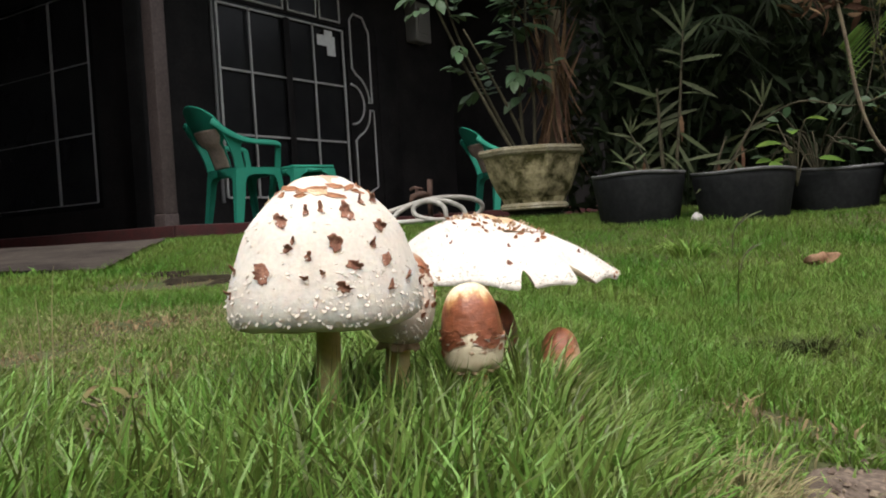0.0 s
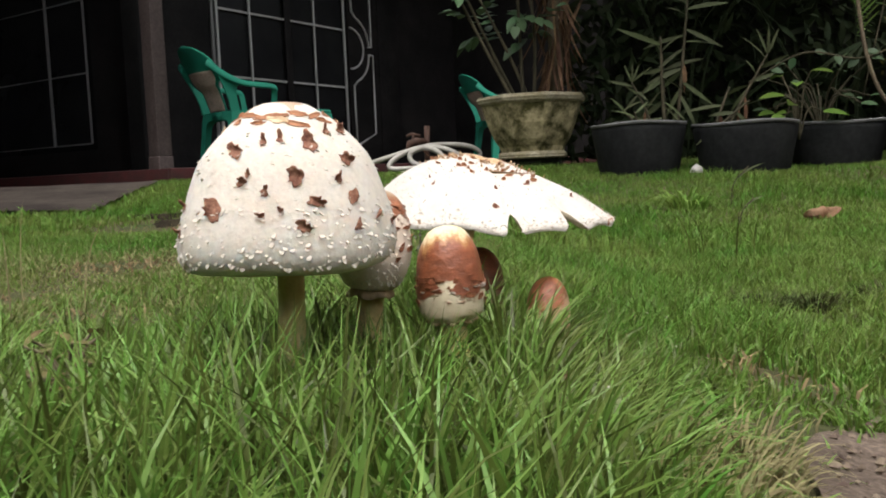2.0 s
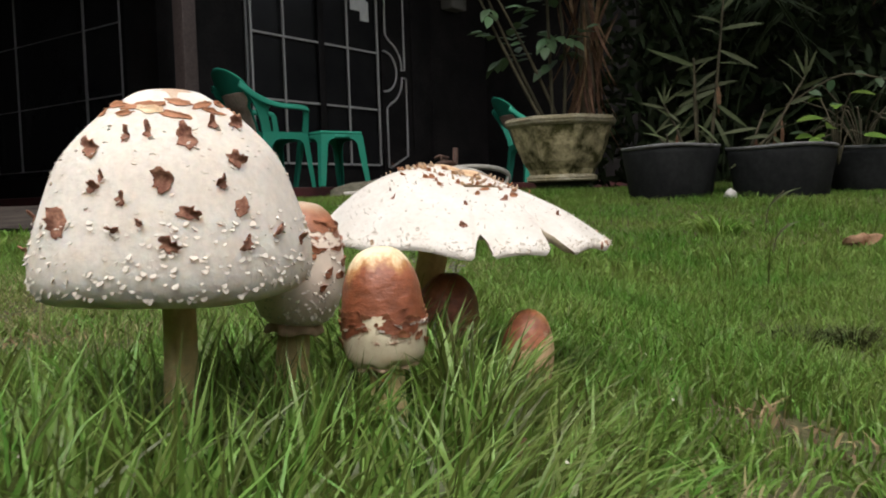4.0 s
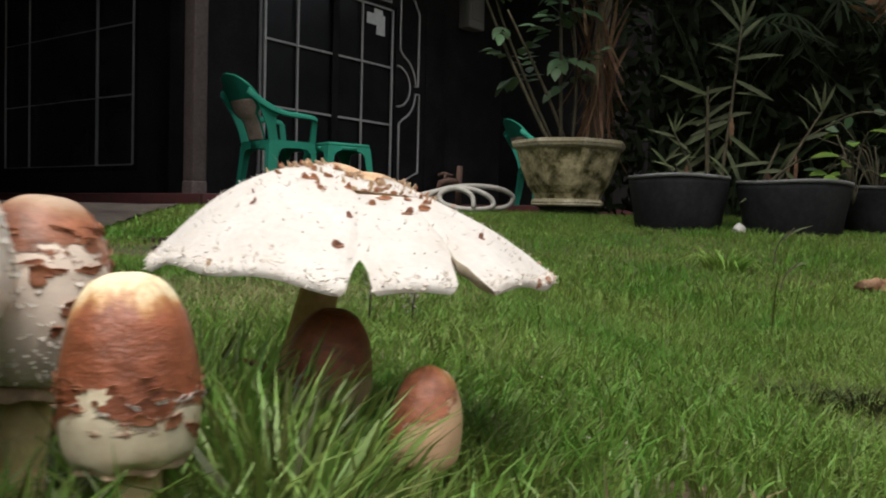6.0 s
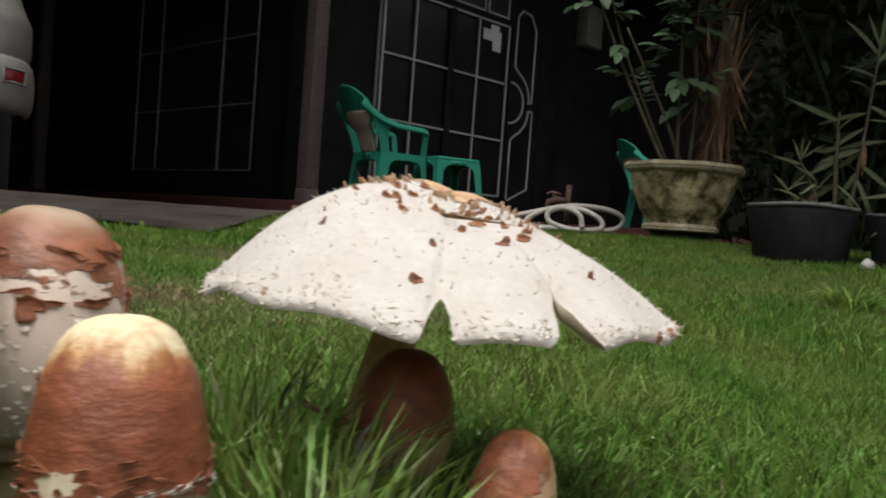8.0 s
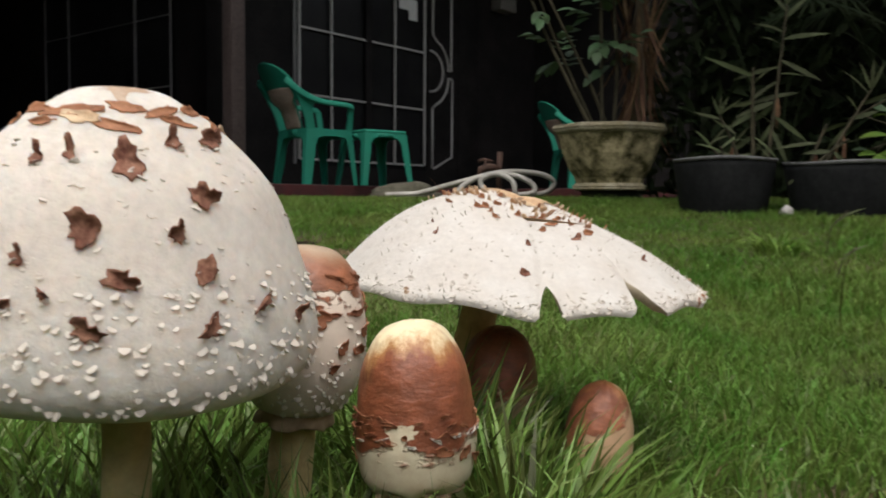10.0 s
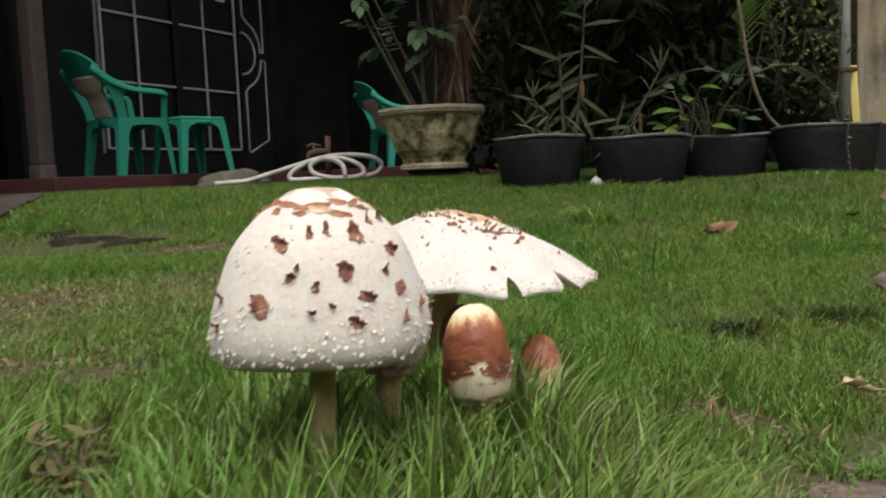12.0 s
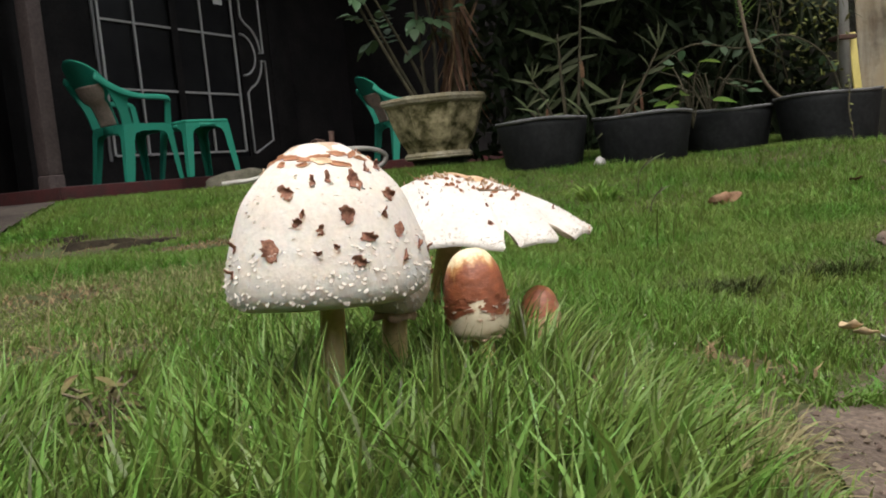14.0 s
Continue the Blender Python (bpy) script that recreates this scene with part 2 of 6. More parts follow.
RUBBER = material("rubber", (0.02, 0.02, 0.02), 0.8, fine=0.2)
LAMP_RED = material("red_lamp_plastic", (0.16, 0.010, 0.012), 0.15, tint=(0.25, 0.01, 0.012), scale=40)
# moss-dark wall colour; also carries shade on the planter's and yard wall's foot
BOUNDARY = material("dark_moss_and_shade", (0.030, 0.027, 0.022), 0.9, spec=0.1, tint=(0.015, 0.017, 0.012), scale=3, amount=0.8, fine=0.3, fine_scale=30, bump=0.3, bump_scale=25)


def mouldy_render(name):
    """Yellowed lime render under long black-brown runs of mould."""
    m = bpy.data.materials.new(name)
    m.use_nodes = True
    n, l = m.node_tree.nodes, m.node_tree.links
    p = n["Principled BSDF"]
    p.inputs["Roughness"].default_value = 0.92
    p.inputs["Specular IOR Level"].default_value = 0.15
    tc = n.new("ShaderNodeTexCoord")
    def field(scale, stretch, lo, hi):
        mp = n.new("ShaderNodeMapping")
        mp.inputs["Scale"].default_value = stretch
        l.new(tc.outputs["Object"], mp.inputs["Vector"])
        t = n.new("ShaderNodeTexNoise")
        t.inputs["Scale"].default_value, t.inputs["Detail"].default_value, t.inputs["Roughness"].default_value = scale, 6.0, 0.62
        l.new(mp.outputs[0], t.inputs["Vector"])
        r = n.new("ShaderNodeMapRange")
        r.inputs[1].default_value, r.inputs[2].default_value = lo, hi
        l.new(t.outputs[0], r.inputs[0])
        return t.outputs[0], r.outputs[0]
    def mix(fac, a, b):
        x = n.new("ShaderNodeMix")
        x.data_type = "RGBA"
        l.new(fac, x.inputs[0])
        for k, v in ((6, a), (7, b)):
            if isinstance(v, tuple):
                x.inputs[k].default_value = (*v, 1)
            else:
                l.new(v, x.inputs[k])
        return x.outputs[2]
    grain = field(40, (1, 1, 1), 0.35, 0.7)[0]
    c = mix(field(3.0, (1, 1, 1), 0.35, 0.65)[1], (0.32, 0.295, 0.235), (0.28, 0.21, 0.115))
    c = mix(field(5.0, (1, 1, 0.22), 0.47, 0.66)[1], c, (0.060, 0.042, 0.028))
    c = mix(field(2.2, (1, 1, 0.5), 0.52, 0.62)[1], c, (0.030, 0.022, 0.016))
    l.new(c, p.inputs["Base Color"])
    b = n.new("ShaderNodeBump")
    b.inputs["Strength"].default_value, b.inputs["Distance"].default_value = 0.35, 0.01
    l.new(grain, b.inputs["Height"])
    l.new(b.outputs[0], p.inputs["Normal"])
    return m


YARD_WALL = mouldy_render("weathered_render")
PVC = material("white_pipe", (0.46, 0.46, 0.44), 0.45, tint=(0.30, 0.30, 0.28), scale=10, fine=0.08)
YELLOW = material("yellow_paint", (0.62, 0.52, 0.16), 0.6, tint=(0.5, 0.42, 0.14), scale=12, fine=0.1)
PAPER = material("white_paper", (0.62, 0.62, 0.60), 0.7, tint=(0.52, 0.53, 0.52), scale=20, fine=0.05)
METER = material("grey_box", (0.13, 0.125, 0.11), 0.6, tint=(0.13, 0.12, 0.11), scale=9, fine=0.15)
RUBBLE = material("mossy_rubble", (0.105, 0.095, 0.075), 0.95, spec=0.15, tint=(0.035, 0.036, 0.020), scale=14, amount=0.8, fine=0.3, fine_scale=60, bump=0.5, bump_scale=40)
LEAF_OLIVE = material("olive_leaf", (0.135, 0.150, 0.036), 0.6, spec=0.2, tint=(0.075, 0.068, 0.028), scale=14, random_tint=0.45, translucent=0.25)
CHIP_MAT = material("pale_bark_chip", (0.45, 0.34, 0.20), 0.8, tint=(0.32, 0.22, 0.12), scale=60, fine=0.2, bump=0.4, bump_scale=200)


# ---- building helpers ----
def part(name, bm, mat, parent=None, label="", smooth=True):
    me = bpy.data.meshes.new(name)
    bm.normal_update()
    bm.to_mesh(me)
    bm.free()
    me.materials.append(mat)
    if smooth:
        me.polygons.foreach_set("use_smooth", [True] * len(me.polygons))
    ob = new(name, me)
    if parent is not None:
        ob.parent = parent
    if label:
        ob["label"] = label
    return ob


def thing(name, m, label, category, group="", kind=""):
    ob = new(name)
    ob.empty_display_size = 0.05
    ob.matrix_world = m
    return tagged(ob, label, category, group, kind)


def arrays(name, verts, faces, mat, parent=None, smooth=True):
    """One mesh from vertex rows and rows of equal-sided faces."""
    me = bpy.data.meshes.new(name)
    verts = np.asarray(verts, dtype=np.float32)
    faces = np.asarray(faces, dtype=np.int32)
    k = faces.shape[1]
    me.vertices.add(len(verts))
    me.vertices.foreach_set("co", verts.ravel())
    me.loops.add(faces.size)
    me.loops.foreach_set("vertex_index", faces.ravel())
    me.polygons.add(len(faces))
    me.polygons.foreach_set("loop_start", np.arange(0, faces.size, k, dtype=np.int32))
    me.polygons.foreach_set("use_smooth", np.full(len(faces), smooth))
    me.update(calc_edges=True)
    me.validate()
    me.materials.append(mat)
    ob = new(name, me)
    if parent is not None:
        ob.parent = parent
    return ob


def box(bm, lo, hi, bevel=0.0, m=None):
    lo, hi = Vector(lo), Vector(hi)
    made = bmesh.ops.create_cube(bm, size=1.0)["verts"]
    bmesh.ops.scale(bm, vec=hi - lo, verts=made)
    bmesh.ops.translate(bm, vec=(lo + hi) / 2, verts=made)
    if bevel:
        edges = list({e for v in made for e in v.link_edges})
        out = bmesh.ops.bevel(bm, geom=edges, offset=bevel, segments=2, affect="EDGES", profile=0.6)
        made = list({v for f in out["faces"] for v in f.verts} | {v for v in made if v.is_valid})
    if m is not None:
        bmesh.ops.transform(bm, matrix=m, verts=made)
    return bm


def tube(bm, pts, radii, sides=8, flat=1.0, caps=True):
    """A round bar along points; radii one number or one for each point."""
    pts = [Vector(p) for p in pts]
    if not isinstance(radii, (list, tuple)):
        radii = [radii] * len(pts)
    rings = []
    side = None
    for i, p in enumerate(pts):
        d = (pts[min(i + 1, len(pts) - 1)] - pts[max(i - 1, 0)]).normalized()
        if side is None:
            side = d.orthogonal().normalized()
        side = (side - d * side.dot(d)).normalized()
        up = d.cross(side)
        rings.append([bm.verts.new(p + (side * math.cos(2 * math.pi * j / sides) + up * math.sin(2 * math.pi * j / sides) * flat) * radii[i]) for j in range(sides)])
    for a, b in zip(rings, rings[1:]):
        for j in range(sides):
            bm.faces.new((a[j], a[(j + 1) % sides], b[(j + 1) % sides], b[j]))
    if caps:
        bm.faces.new(list(reversed(rings[0])))
        bm.faces.new(rings[-1])
    return bm


def curve_points(pts, n=8):
    """Smooth line through points (Catmull-Rom)."""
    pts = [Vector(p) for p in pts]
    ext = [pts[0] * 2 - pts[1], *pts, pts[-1] * 2 - pts[-2]]
    out = []
    for a, b, c, d in zip(ext, ext[1:], ext[2:], ext[3:]):
        for i in range(n):
            t = i / n
            out.append(0.5 * ((2 * b) + (c - a) * t + (2 * a - 5 * b + 4 * c - d) * t * t + (3 * b - a - 3 * c + d) * t ** 3))
    return out + [pts[-1]]


def lathe(bm, prof, seg=48, shape=None):
    """Turn (radius, height) points; shape(az, s) returns the place in the profile, 0..1, and a change of radius and height."""
    rs = [p[0] for p in prof]
    zs = [p[1] for p in prof]
    n = len(prof)
    rings = []
    for i in range(n):
        ring = []
        if rs[i] < 1e-6:
            ring = [bm.verts.new((0, 0, zs[i]))]
        else:
            for j in range(seg):
                a = 2 * math.pi * j / seg
                r, z = rs[i], zs[i]
                if shape:
                    r, z = shape(a, r, z, i)
                ring.append(bm.verts.new((r * math.cos(a), r * math.sin(a), z)))
        rings.append(ring)
    for a, b in zip(rings, rings[1:]):
        for j in range(seg):
            k = (j + 1) % seg
            if len(a) == 1 and len(b) > 1:
                bm.faces.new((a[0], b[j], b[k]))
            elif len(b) == 1 and len(a) > 1:
                bm.faces.new((a[j], b[0], a[k]))
            elif len(a) > 1:
                bm.faces.new((a[j], b[j], b[k], a[k]))
    return bm


def interp(prof, n):
    """n points, evenly spaced along a profile smoothed by Catmull-Rom."""
    pts = curve_points([(r, 0, z) for r, z in prof], 12)
    length = [0.0]
    for a, b in zip(pts, pts[1:]):
        length.append(length[-1] + (b - a).length)
    out = []
    for i in range(n):
        s = length[-1] * i / (n - 1)
        k = max(j for j in range(len(length)) if length[j] <= s + 1e-12)
        k = min(k, len(pts) - 2)
        f = (s - length[k]) / max(1e-12, length[k + 1] - length[k])
        p = pts[k].lerp(pts[k + 1], min(1, f))
        out.append((max(0.0, p.x), p.z))
    return out


def smooth_step(a, b, x):
    t = np.clip((x - a) / (b - a), 0, 1)
    return t * t * (3 - 2 * t)


# ---- ground ----
def height(x, y):
    """The lie of the soil: nearly flat round the mushrooms, dipping to the path, rising to the house."""
    x, y = np.asarray(x, float), np.asarray(y, float)
    near = 0.022 - 0.050 * smooth_step(0.03, 0.36, x)
    near = near * (1 - smooth_step(1.5, 3.1, y))
    rise = np.minimum(0.088 * np.log1p(np.exp(np.clip((y - 2.25) * 6, -50, 50))) / 6, 0.135)
    lumps = 0.006 * np.sin(3.1 * x + 0.7) * np.sin(2.7 * y + 1.3) + 0.004 * np.sin(7.3 * x - 1.1 * y) * np.sin(6.1 * y + 0.4 * x)
    rise = rise + 0.030 * np.exp(-(((x - 1.65) / 0.40) ** 2 + ((y - 3.02) / 0.16) ** 2))
    return near + rise + lumps * smooth_step(0.5, 1.6, y)


def path_edge(y):
    y = np.maximum(np.asarray(y, float), 0.05)
    return 0.235 - 0.045 * np.exp(-((y - 0.34) / 0.13) ** 2) + 0.68 * (y - 0.43) + 0.02 * np.sin(9 * y) + 0.012 * np.sin(23 * y + 1)


def build_ground():
    xs = np.concatenate([[-400, -80, -20, -8], np.linspace(-4, 4, 161), [8, 20, 80, 400]])
    ys = np.concatenate([[-400, -80, -20, -6, -2], np.linspace(-1, 7, 161), [9, 12, 20, 80, 400]])
    gx, gy = np.meshgrid(xs, ys)
    verts = np.stack([gx, gy, height(gx, gy)], -1).reshape(-1, 3)
    nx = len(xs)
    i, j = np.meshgrid(np.arange(len(ys) - 1), np.arange(nx - 1), indexing="ij")
    a = (i * nx + j).ravel()
    faces = np.stack([a, a + 1, a + nx + 1, a + nx], -1)
    tagged(arrays("ground", verts, faces, SOIL), "brown soil of a garden lawn rising gently to the house", "ground", kind="structure")


def strip(name, mat, edge_lo, edge_hi, y0, y1, lift, label, category, n=120, across=14):
    """A sheet laid on the soil between two edges given along y."""
    ys = np.linspace(y0, y1, n)
    f = np.linspace(0, 1, across)
    lo, hi = edge_lo(ys)[:, None], edge_hi(ys)[:, None]
    gx = lo + (hi - lo) * f[None, :]
    gy = np.repeat(ys[:, None], across, 1)
    rough = 0.004 * np.sin(37 * gx + 3 * np.sin(11 * gy)) * np.sin(31 * gy)
    verts = np.stack([gx, gy, height(gx, gy) + lift + rough], -1).reshape(-1, 3)
    i, j = np.meshgrid(np.arange(n - 1), np.arange(across - 1), indexing="ij")
    a = (i * across + j).ravel()
    faces = np.stack([a, a + 1, a + across + 1, a + across], -1)
    return tagged(arrays(name, verts, faces, mat), label, category, kind="structure")


build_ground()
strip("path", PATH_MAT, lambda y: path_edge(y), lambda y: path_edge(y) + 1.6 + 0 * y, -5.4, 3.3, 0.004, "worn brown concrete garden path beside the lawn", "path", 420)
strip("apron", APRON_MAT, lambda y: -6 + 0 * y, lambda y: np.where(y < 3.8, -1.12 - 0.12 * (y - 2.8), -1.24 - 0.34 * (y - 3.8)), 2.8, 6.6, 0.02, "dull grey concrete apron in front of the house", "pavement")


# ---- house ----
CORNER = Vector((-2.686, 7.50, 0))
ALONG = math.degrees(math.atan2(0.832, 0.555))
HOUSE = Matrix.Translation(CORNER) @ Matrix.Rotation(radians(ALONG), 4, "Z")
# house frame: +x runs along the grille wall, +y along the other wall away to the house's inside, -y is out onto the porch


def house_bars(name, frame_m, xs, zs, wide, parent_label, paint):
    """A white grille over dark glass: x to x and z to z, standing proud of the wall at y = 0."""
    root = thing(name, frame_m, parent_label, "window", kind="structure")
    bm = box(bmesh.new(), (xs[0] - 0.10, 0.02, zs[0] - 0.08), (xs[-1] + 0.12, 0.045, zs[-1] + 0.08), 0.0)
    part("pane", bm, GLASS_DARK, root, smooth=False)
    for k, x in enumerate(xs):
        w = wide[k]
        part("bar", box(bmesh.new(), (x - w, -0.022, zs[0]), (x + w, -0.004, zs[-1]), 0.003), paint if w < 0.03 else WALL_DARK, root)
    for z in zs:
        for a, b in zip(xs, xs[1:]):
            thin = 0.0105 if paint is BAR_WHITE else 0.006 if a < 1.0 else 0.0035
            part("bar", box(bmesh.new(), (a + 0.012, -0.018, z - thin), (b - 0.012, -0.006, z + thin), 0.0015), paint, root)
    if paint is BAR_WHITE:
        part("bar", box(bmesh.new(), (xs[0] - 0.075, -0.024, zs[0] - 0.05), (xs[0] - 0.045, -0.004, 2.60), 0.003), BAR_GREY, root)
    return root


def build_house():
    # grille wall, with the window opening cut through
    def wall(name, m, length, holes, label):
        root = thing(name, m, label, "wall", kind="structure")
        cuts = sorted(holes)
        x = 0.0
        for a, b, z0, z1 in cuts:
            part("wall_panel", box(bmesh.new(), (x, 0, 0), (a, 0.15, 3.4)), WALL_DARK, root, smooth=False)
            part("wall_panel", box(bmesh.new(), (a, 0, 0), (b, 0.15, z0)), WALL_DARK, root, smooth=False)
            part("wall_panel", box(bmesh.new(), (a, 0, z1), (b, 0.15, 3.4)), WALL_DARK, root, smooth=False)
            x = b
        part("wall_panel", box(bmesh.new(), (x, 0, 0), (length, 0.15, 3.4)), WALL_DARK, root, smooth=False)
        return root
    wall("wall_east", HOUSE, 5.2, [(1.0, 3.0, 0.49, 2.50)], "black painted house wall behind the porch")
    side = HOUSE @ Matrix.Rotation(radians(90), 4, "Z")
    side_m = side @ Matrix.Diagonal((1, -1, 1, 1))
    wall("wall_south", side_m, 9.0, [(0.46, 2.86, 0.49, 2.50)], "black painted house wall with a dark window")
    zs = [0.545, 1.17, 1.81, 2.45]
    house_bars("window_1", HOUSE, [1.05, 1.475, 2.01, 2.42, 2.92], zs, [0.013, 0.011, 0.045, 0.011, 0.013], "dark glazed window behind a white iron grille", BAR_WHITE)
    house_bars("window_2", side_m, [0.515, 1.09, 2.32, 2.81], zs, [0.006, 0.013, 0.005, 0.004], "dark glazed window with thin pale glazing bars", BAR_GREY)
    # upper lights over the grille
    for a, b in ((1.08, 1.98), (2.04, 2.50), (2.54, 2.90)):
        root = thing("fanlight", HOUSE, "small dark upper window light edged in white", "window", "upper lights", kind="structure")
        for x0, x1, z0, z1 in ((a, b, 2.53, 2.55), (a, b, 3.08, 3.10), (a, a + 0.02, 2.55, 3.08), (b - 0.02, b, 2.55, 3.08)):
            part("bar", box(bmesh.new(), (x0, -0.02, z0), (x1, -0.004, z1), 0.002), BAR_WHITE, root)
        part("pane", box(bmesh.new(), (a + 0.02, -0.006, 2.55), (b - 0.02, -0.002, 3.08)), GLASS_DARK, root, smooth=False)
    # notices stuck behind the grille
    for x0, x1, z0, z1 in ((2.50, 2.80, 2.24, 2.36), (2.62, 2.76, 2.36, 2.42), (2.66, 2.80, 2.14, 2.24), (2.56, 2.80, 2.62, 2.90)):
        tagged(part("paper_notice", box(bmesh.new(), (x0, -0.003, z0), (x1, -0.0005, z1)), PAPER, None, smooth=False), "pale sheet of paper stuck to the window glass", "paper", "notices on the window").matrix_world = HOUSE
    # ornamental strip of bent white bar
    orn = thing("ornamental_grille", HOUSE, "white iron grille strip with half-round ornaments", "grille", kind="structure")
    def bent(pts):
        part("bar", tube(bmesh.new(), [(x, -0.015, z) for x, z in pts], 0.013, 6), BAR_WHITE, orn)
    arc = [(3.02 + 0.23 * math.sin(radians(a)), 1.62 + 0.23 * math.cos(radians(a))) for a in range(0, 181, 15)]
    bent(arc)
    upper = [(3.02 + 0.33 * math.sin(radians(a)), 1.66 + 0.33 * math.cos(radians(a))) for a in range(20, 91, 10)]
    bent([(3.36, 2.56), (3.40, 2.50), (3.40, 1.66), (3.33, 1.66), *reversed(upper), (3.06, 2.04), (3.06, 2.60), (3.14, 2.68), (3.30, 2.66), (3.36, 2.56)])
    lower = [(3.02 + 0.33 * math.sin(radians(a)), 1.57 + 0.33 * math.cos(radians(a))) for a in range(90, 161, 10)]
    bent([(3.40, 1.57), *lower, (3.06, 1.20), (3.06, 0.52), (3.10, 0.52), (3.42, 0.66), (3.42, 1.57), (3.40, 1.57)])
    # a narrow white door edge beside the window
    door = thing("door_1", HOUSE, "closed black door with pale frame edges", "door", kind="structure")
    part("door_leaf", box(bmesh.new(), (3.55, -0.012, 0.29), (3.95, -0.003, 2.6), 0.002), WALL_DARK, door)
    # end wall and porch
    end = thing("wall_north", HOUSE @ Matrix.Translation((5.2, 0, 0)), "black end wall of the porch", "wall", kind="structure")
    part("wall_panel", box(bmesh.new(), (0, -5.0, 0), (0.15, 0.15, 3.4)), WALL_DARK, end, smooth=False)
    porch = thing("porch_floor", HOUSE, "dark tiled porch floor with a red painted edge", "porch floor", kind="structure")
    part("slab", box(bmesh.new(), (-0.72, -1.42, 0.0), (5.2, 0.0, 0.262), 0.0), FLOOR_MAT, porch, smooth=False)
    part("slab", box(bmesh.new(), (-0.72, 0.0, 0.0), (0.0, 9.0, 0.262), 0.0), FLOOR_MAT, porch, smooth=False)
    part("edge", box(bmesh.new(), (-0.76, -1.46, 0.0), (2.07, -1.423, 0.258), 0.006), RED_MAT, porch)
    part("slab", box(bmesh.new(), (2.11, -2.75, 0.0), (5.2, -1.42, 0.261), 0.0), FLOOR_MAT, porch, smooth=False)
    part("edge", box(bmesh.new(), (2.07, -2.79, 0.0), (2.107, -1.423, 0.258), 0.006), RED_MAT, porch)
    part("edge", box(bmesh.new(), (2.11, -2.79, 0.0), (5.2, -2.753, 0.258), 0.006), RED_MAT, porch)
    part("edge", box(bmesh.new(), (-0.76, -1.42, 0.0), (-0.723, 9.0, 0.258), 0.006), RED_MAT, porch)
    # roof out of view; its left reach is added to shade the south wall
    roof = tagged(new("ceiling", bpy.data.meshes.new("ceiling")), "unseen dark porch roof, widened left to shade the house wall", "ceiling", kind="structure")
    bm = box(bmesh.new(), (-6.5, -1.9, 3.4), (9, 9.0, 3.55))
    bm.to_mesh(roof.data)
    bm.free()
    roof.data.materials.append(ROOF_MAT)
    roof.matrix_world = HOUSE


build_house()


def column(m, label):
    root = thing("porch_column", m, label, "column", "porch columns", kind="structure")
    bm = box(bmesh.new(), (-0.058, -0.058, 0.20), (0.058, 0.058, 3.4), 0.008)
    part("shaft", bm, COLUMN_MAT, root)
    bm = box(bmesh.new(), (-0.063, -0.063, -0.05), (0.063, 0.063, 0.20), 0.010)
    part("base", bm, COLUMN_MAT, root)
    return root


INNER = HOUSE.inverted() @ Vector((-2.020, 6.25, 0))
column(HOUSE @ Matrix.Translation((INNER.x, INNER.y, 0.15)), "dull grey square porch column on a wider base")
column(HOUSE @ Matrix.Translation((INNER.x, 3.75, 0.15)), "dull grey square porch column beside the carport")


# ---- porch furniture ----
def sheet(fn, nu, nv, thick):
    """A curved sheet with thickness from fn(u, v), u and v in 0..1."""
    bm = bmesh.new()
    grid = [[bm.verts.new(fn(u / nu, v / nv)) for v in range(nv + 1)] for u in range(nu + 1)]
    faces = [bm.faces.new((grid[u][v], grid[u + 1][v], grid[u + 1][v + 1], grid[u][v + 1])) for u in range(nu) for v in range(nv)]
    bm.normal_update()
    bmesh.ops.solidify(bm, geom=faces, thickness=thick)
    return bm


def moulded(bm, inner, outer, place, thick=0.006):
    """A strip of sheet plastic between two lines of equal length; place(u, z, depth) puts it in the chair."""
    rows = []
    for d in (0.0, thick):
        rows.append([(bm.verts.new(place(*p, d)), bm.verts.new(place(*q, d))) for p, q in zip(inner, outer)])
    for (a0, b0), (a1, b1), (c0, d0), (c1, d1) in zip(rows[0], rows[0][1:], rows[1], rows[1][1:]):
        bm.faces.new((a0, a1, b1, b0))
        bm.faces.new((c0, d0, d1, c1))
        bm.faces.new((a0, c0, c1, a1))
        bm.faces.new((b0, b1, d1, d0))
    for k in (0, -1):
        bm.faces.new((rows[0][k][0], rows[0][k][1], rows[1][k][1], rows[1][k][0]))
    bmesh.ops.recalc_face_normals(bm, faces=bm.faces)
    return bm


REAR_OUT, REAR_IN = [(-0.290, 0), (-0.258, 0.25), (-0.245, 0.38), (-0.235, 0.418), (-0.21, 0.434), (-0.05, 0.434)], [(-0.212, 0), (-0.166, 0.22), (-0.152, 0.31), (-0.138, 0.345), (-0.112, 0.368), (-0.05, 0.380)]
FRONT_OUT, FRONT_IN = [(0.292, 0), (0.262, 0.25), (0.248, 0.38), (0.242, 0.418), (0.225, 0.434), (0.10, 0.434)], [(0.252, 0), (0.206, 0.25), (0.194, 0.32), (0.184, 0.348), (0.160, 0.370), (0.10, 0.380)]
SMALL_OUT, SMALL_IN = [(-0.268, 0), (-0.248, 0.25), (-0.240, 0.38), (-0.232, 0.418), (-0.21, 0.432), (-0.08, 0.432)], [(-0.224, 0), (-0.196, 0.25), (-0.188, 0.32), (-0.175, 0.348), (-0.150, 0.366), (-0.08, 0.374)]


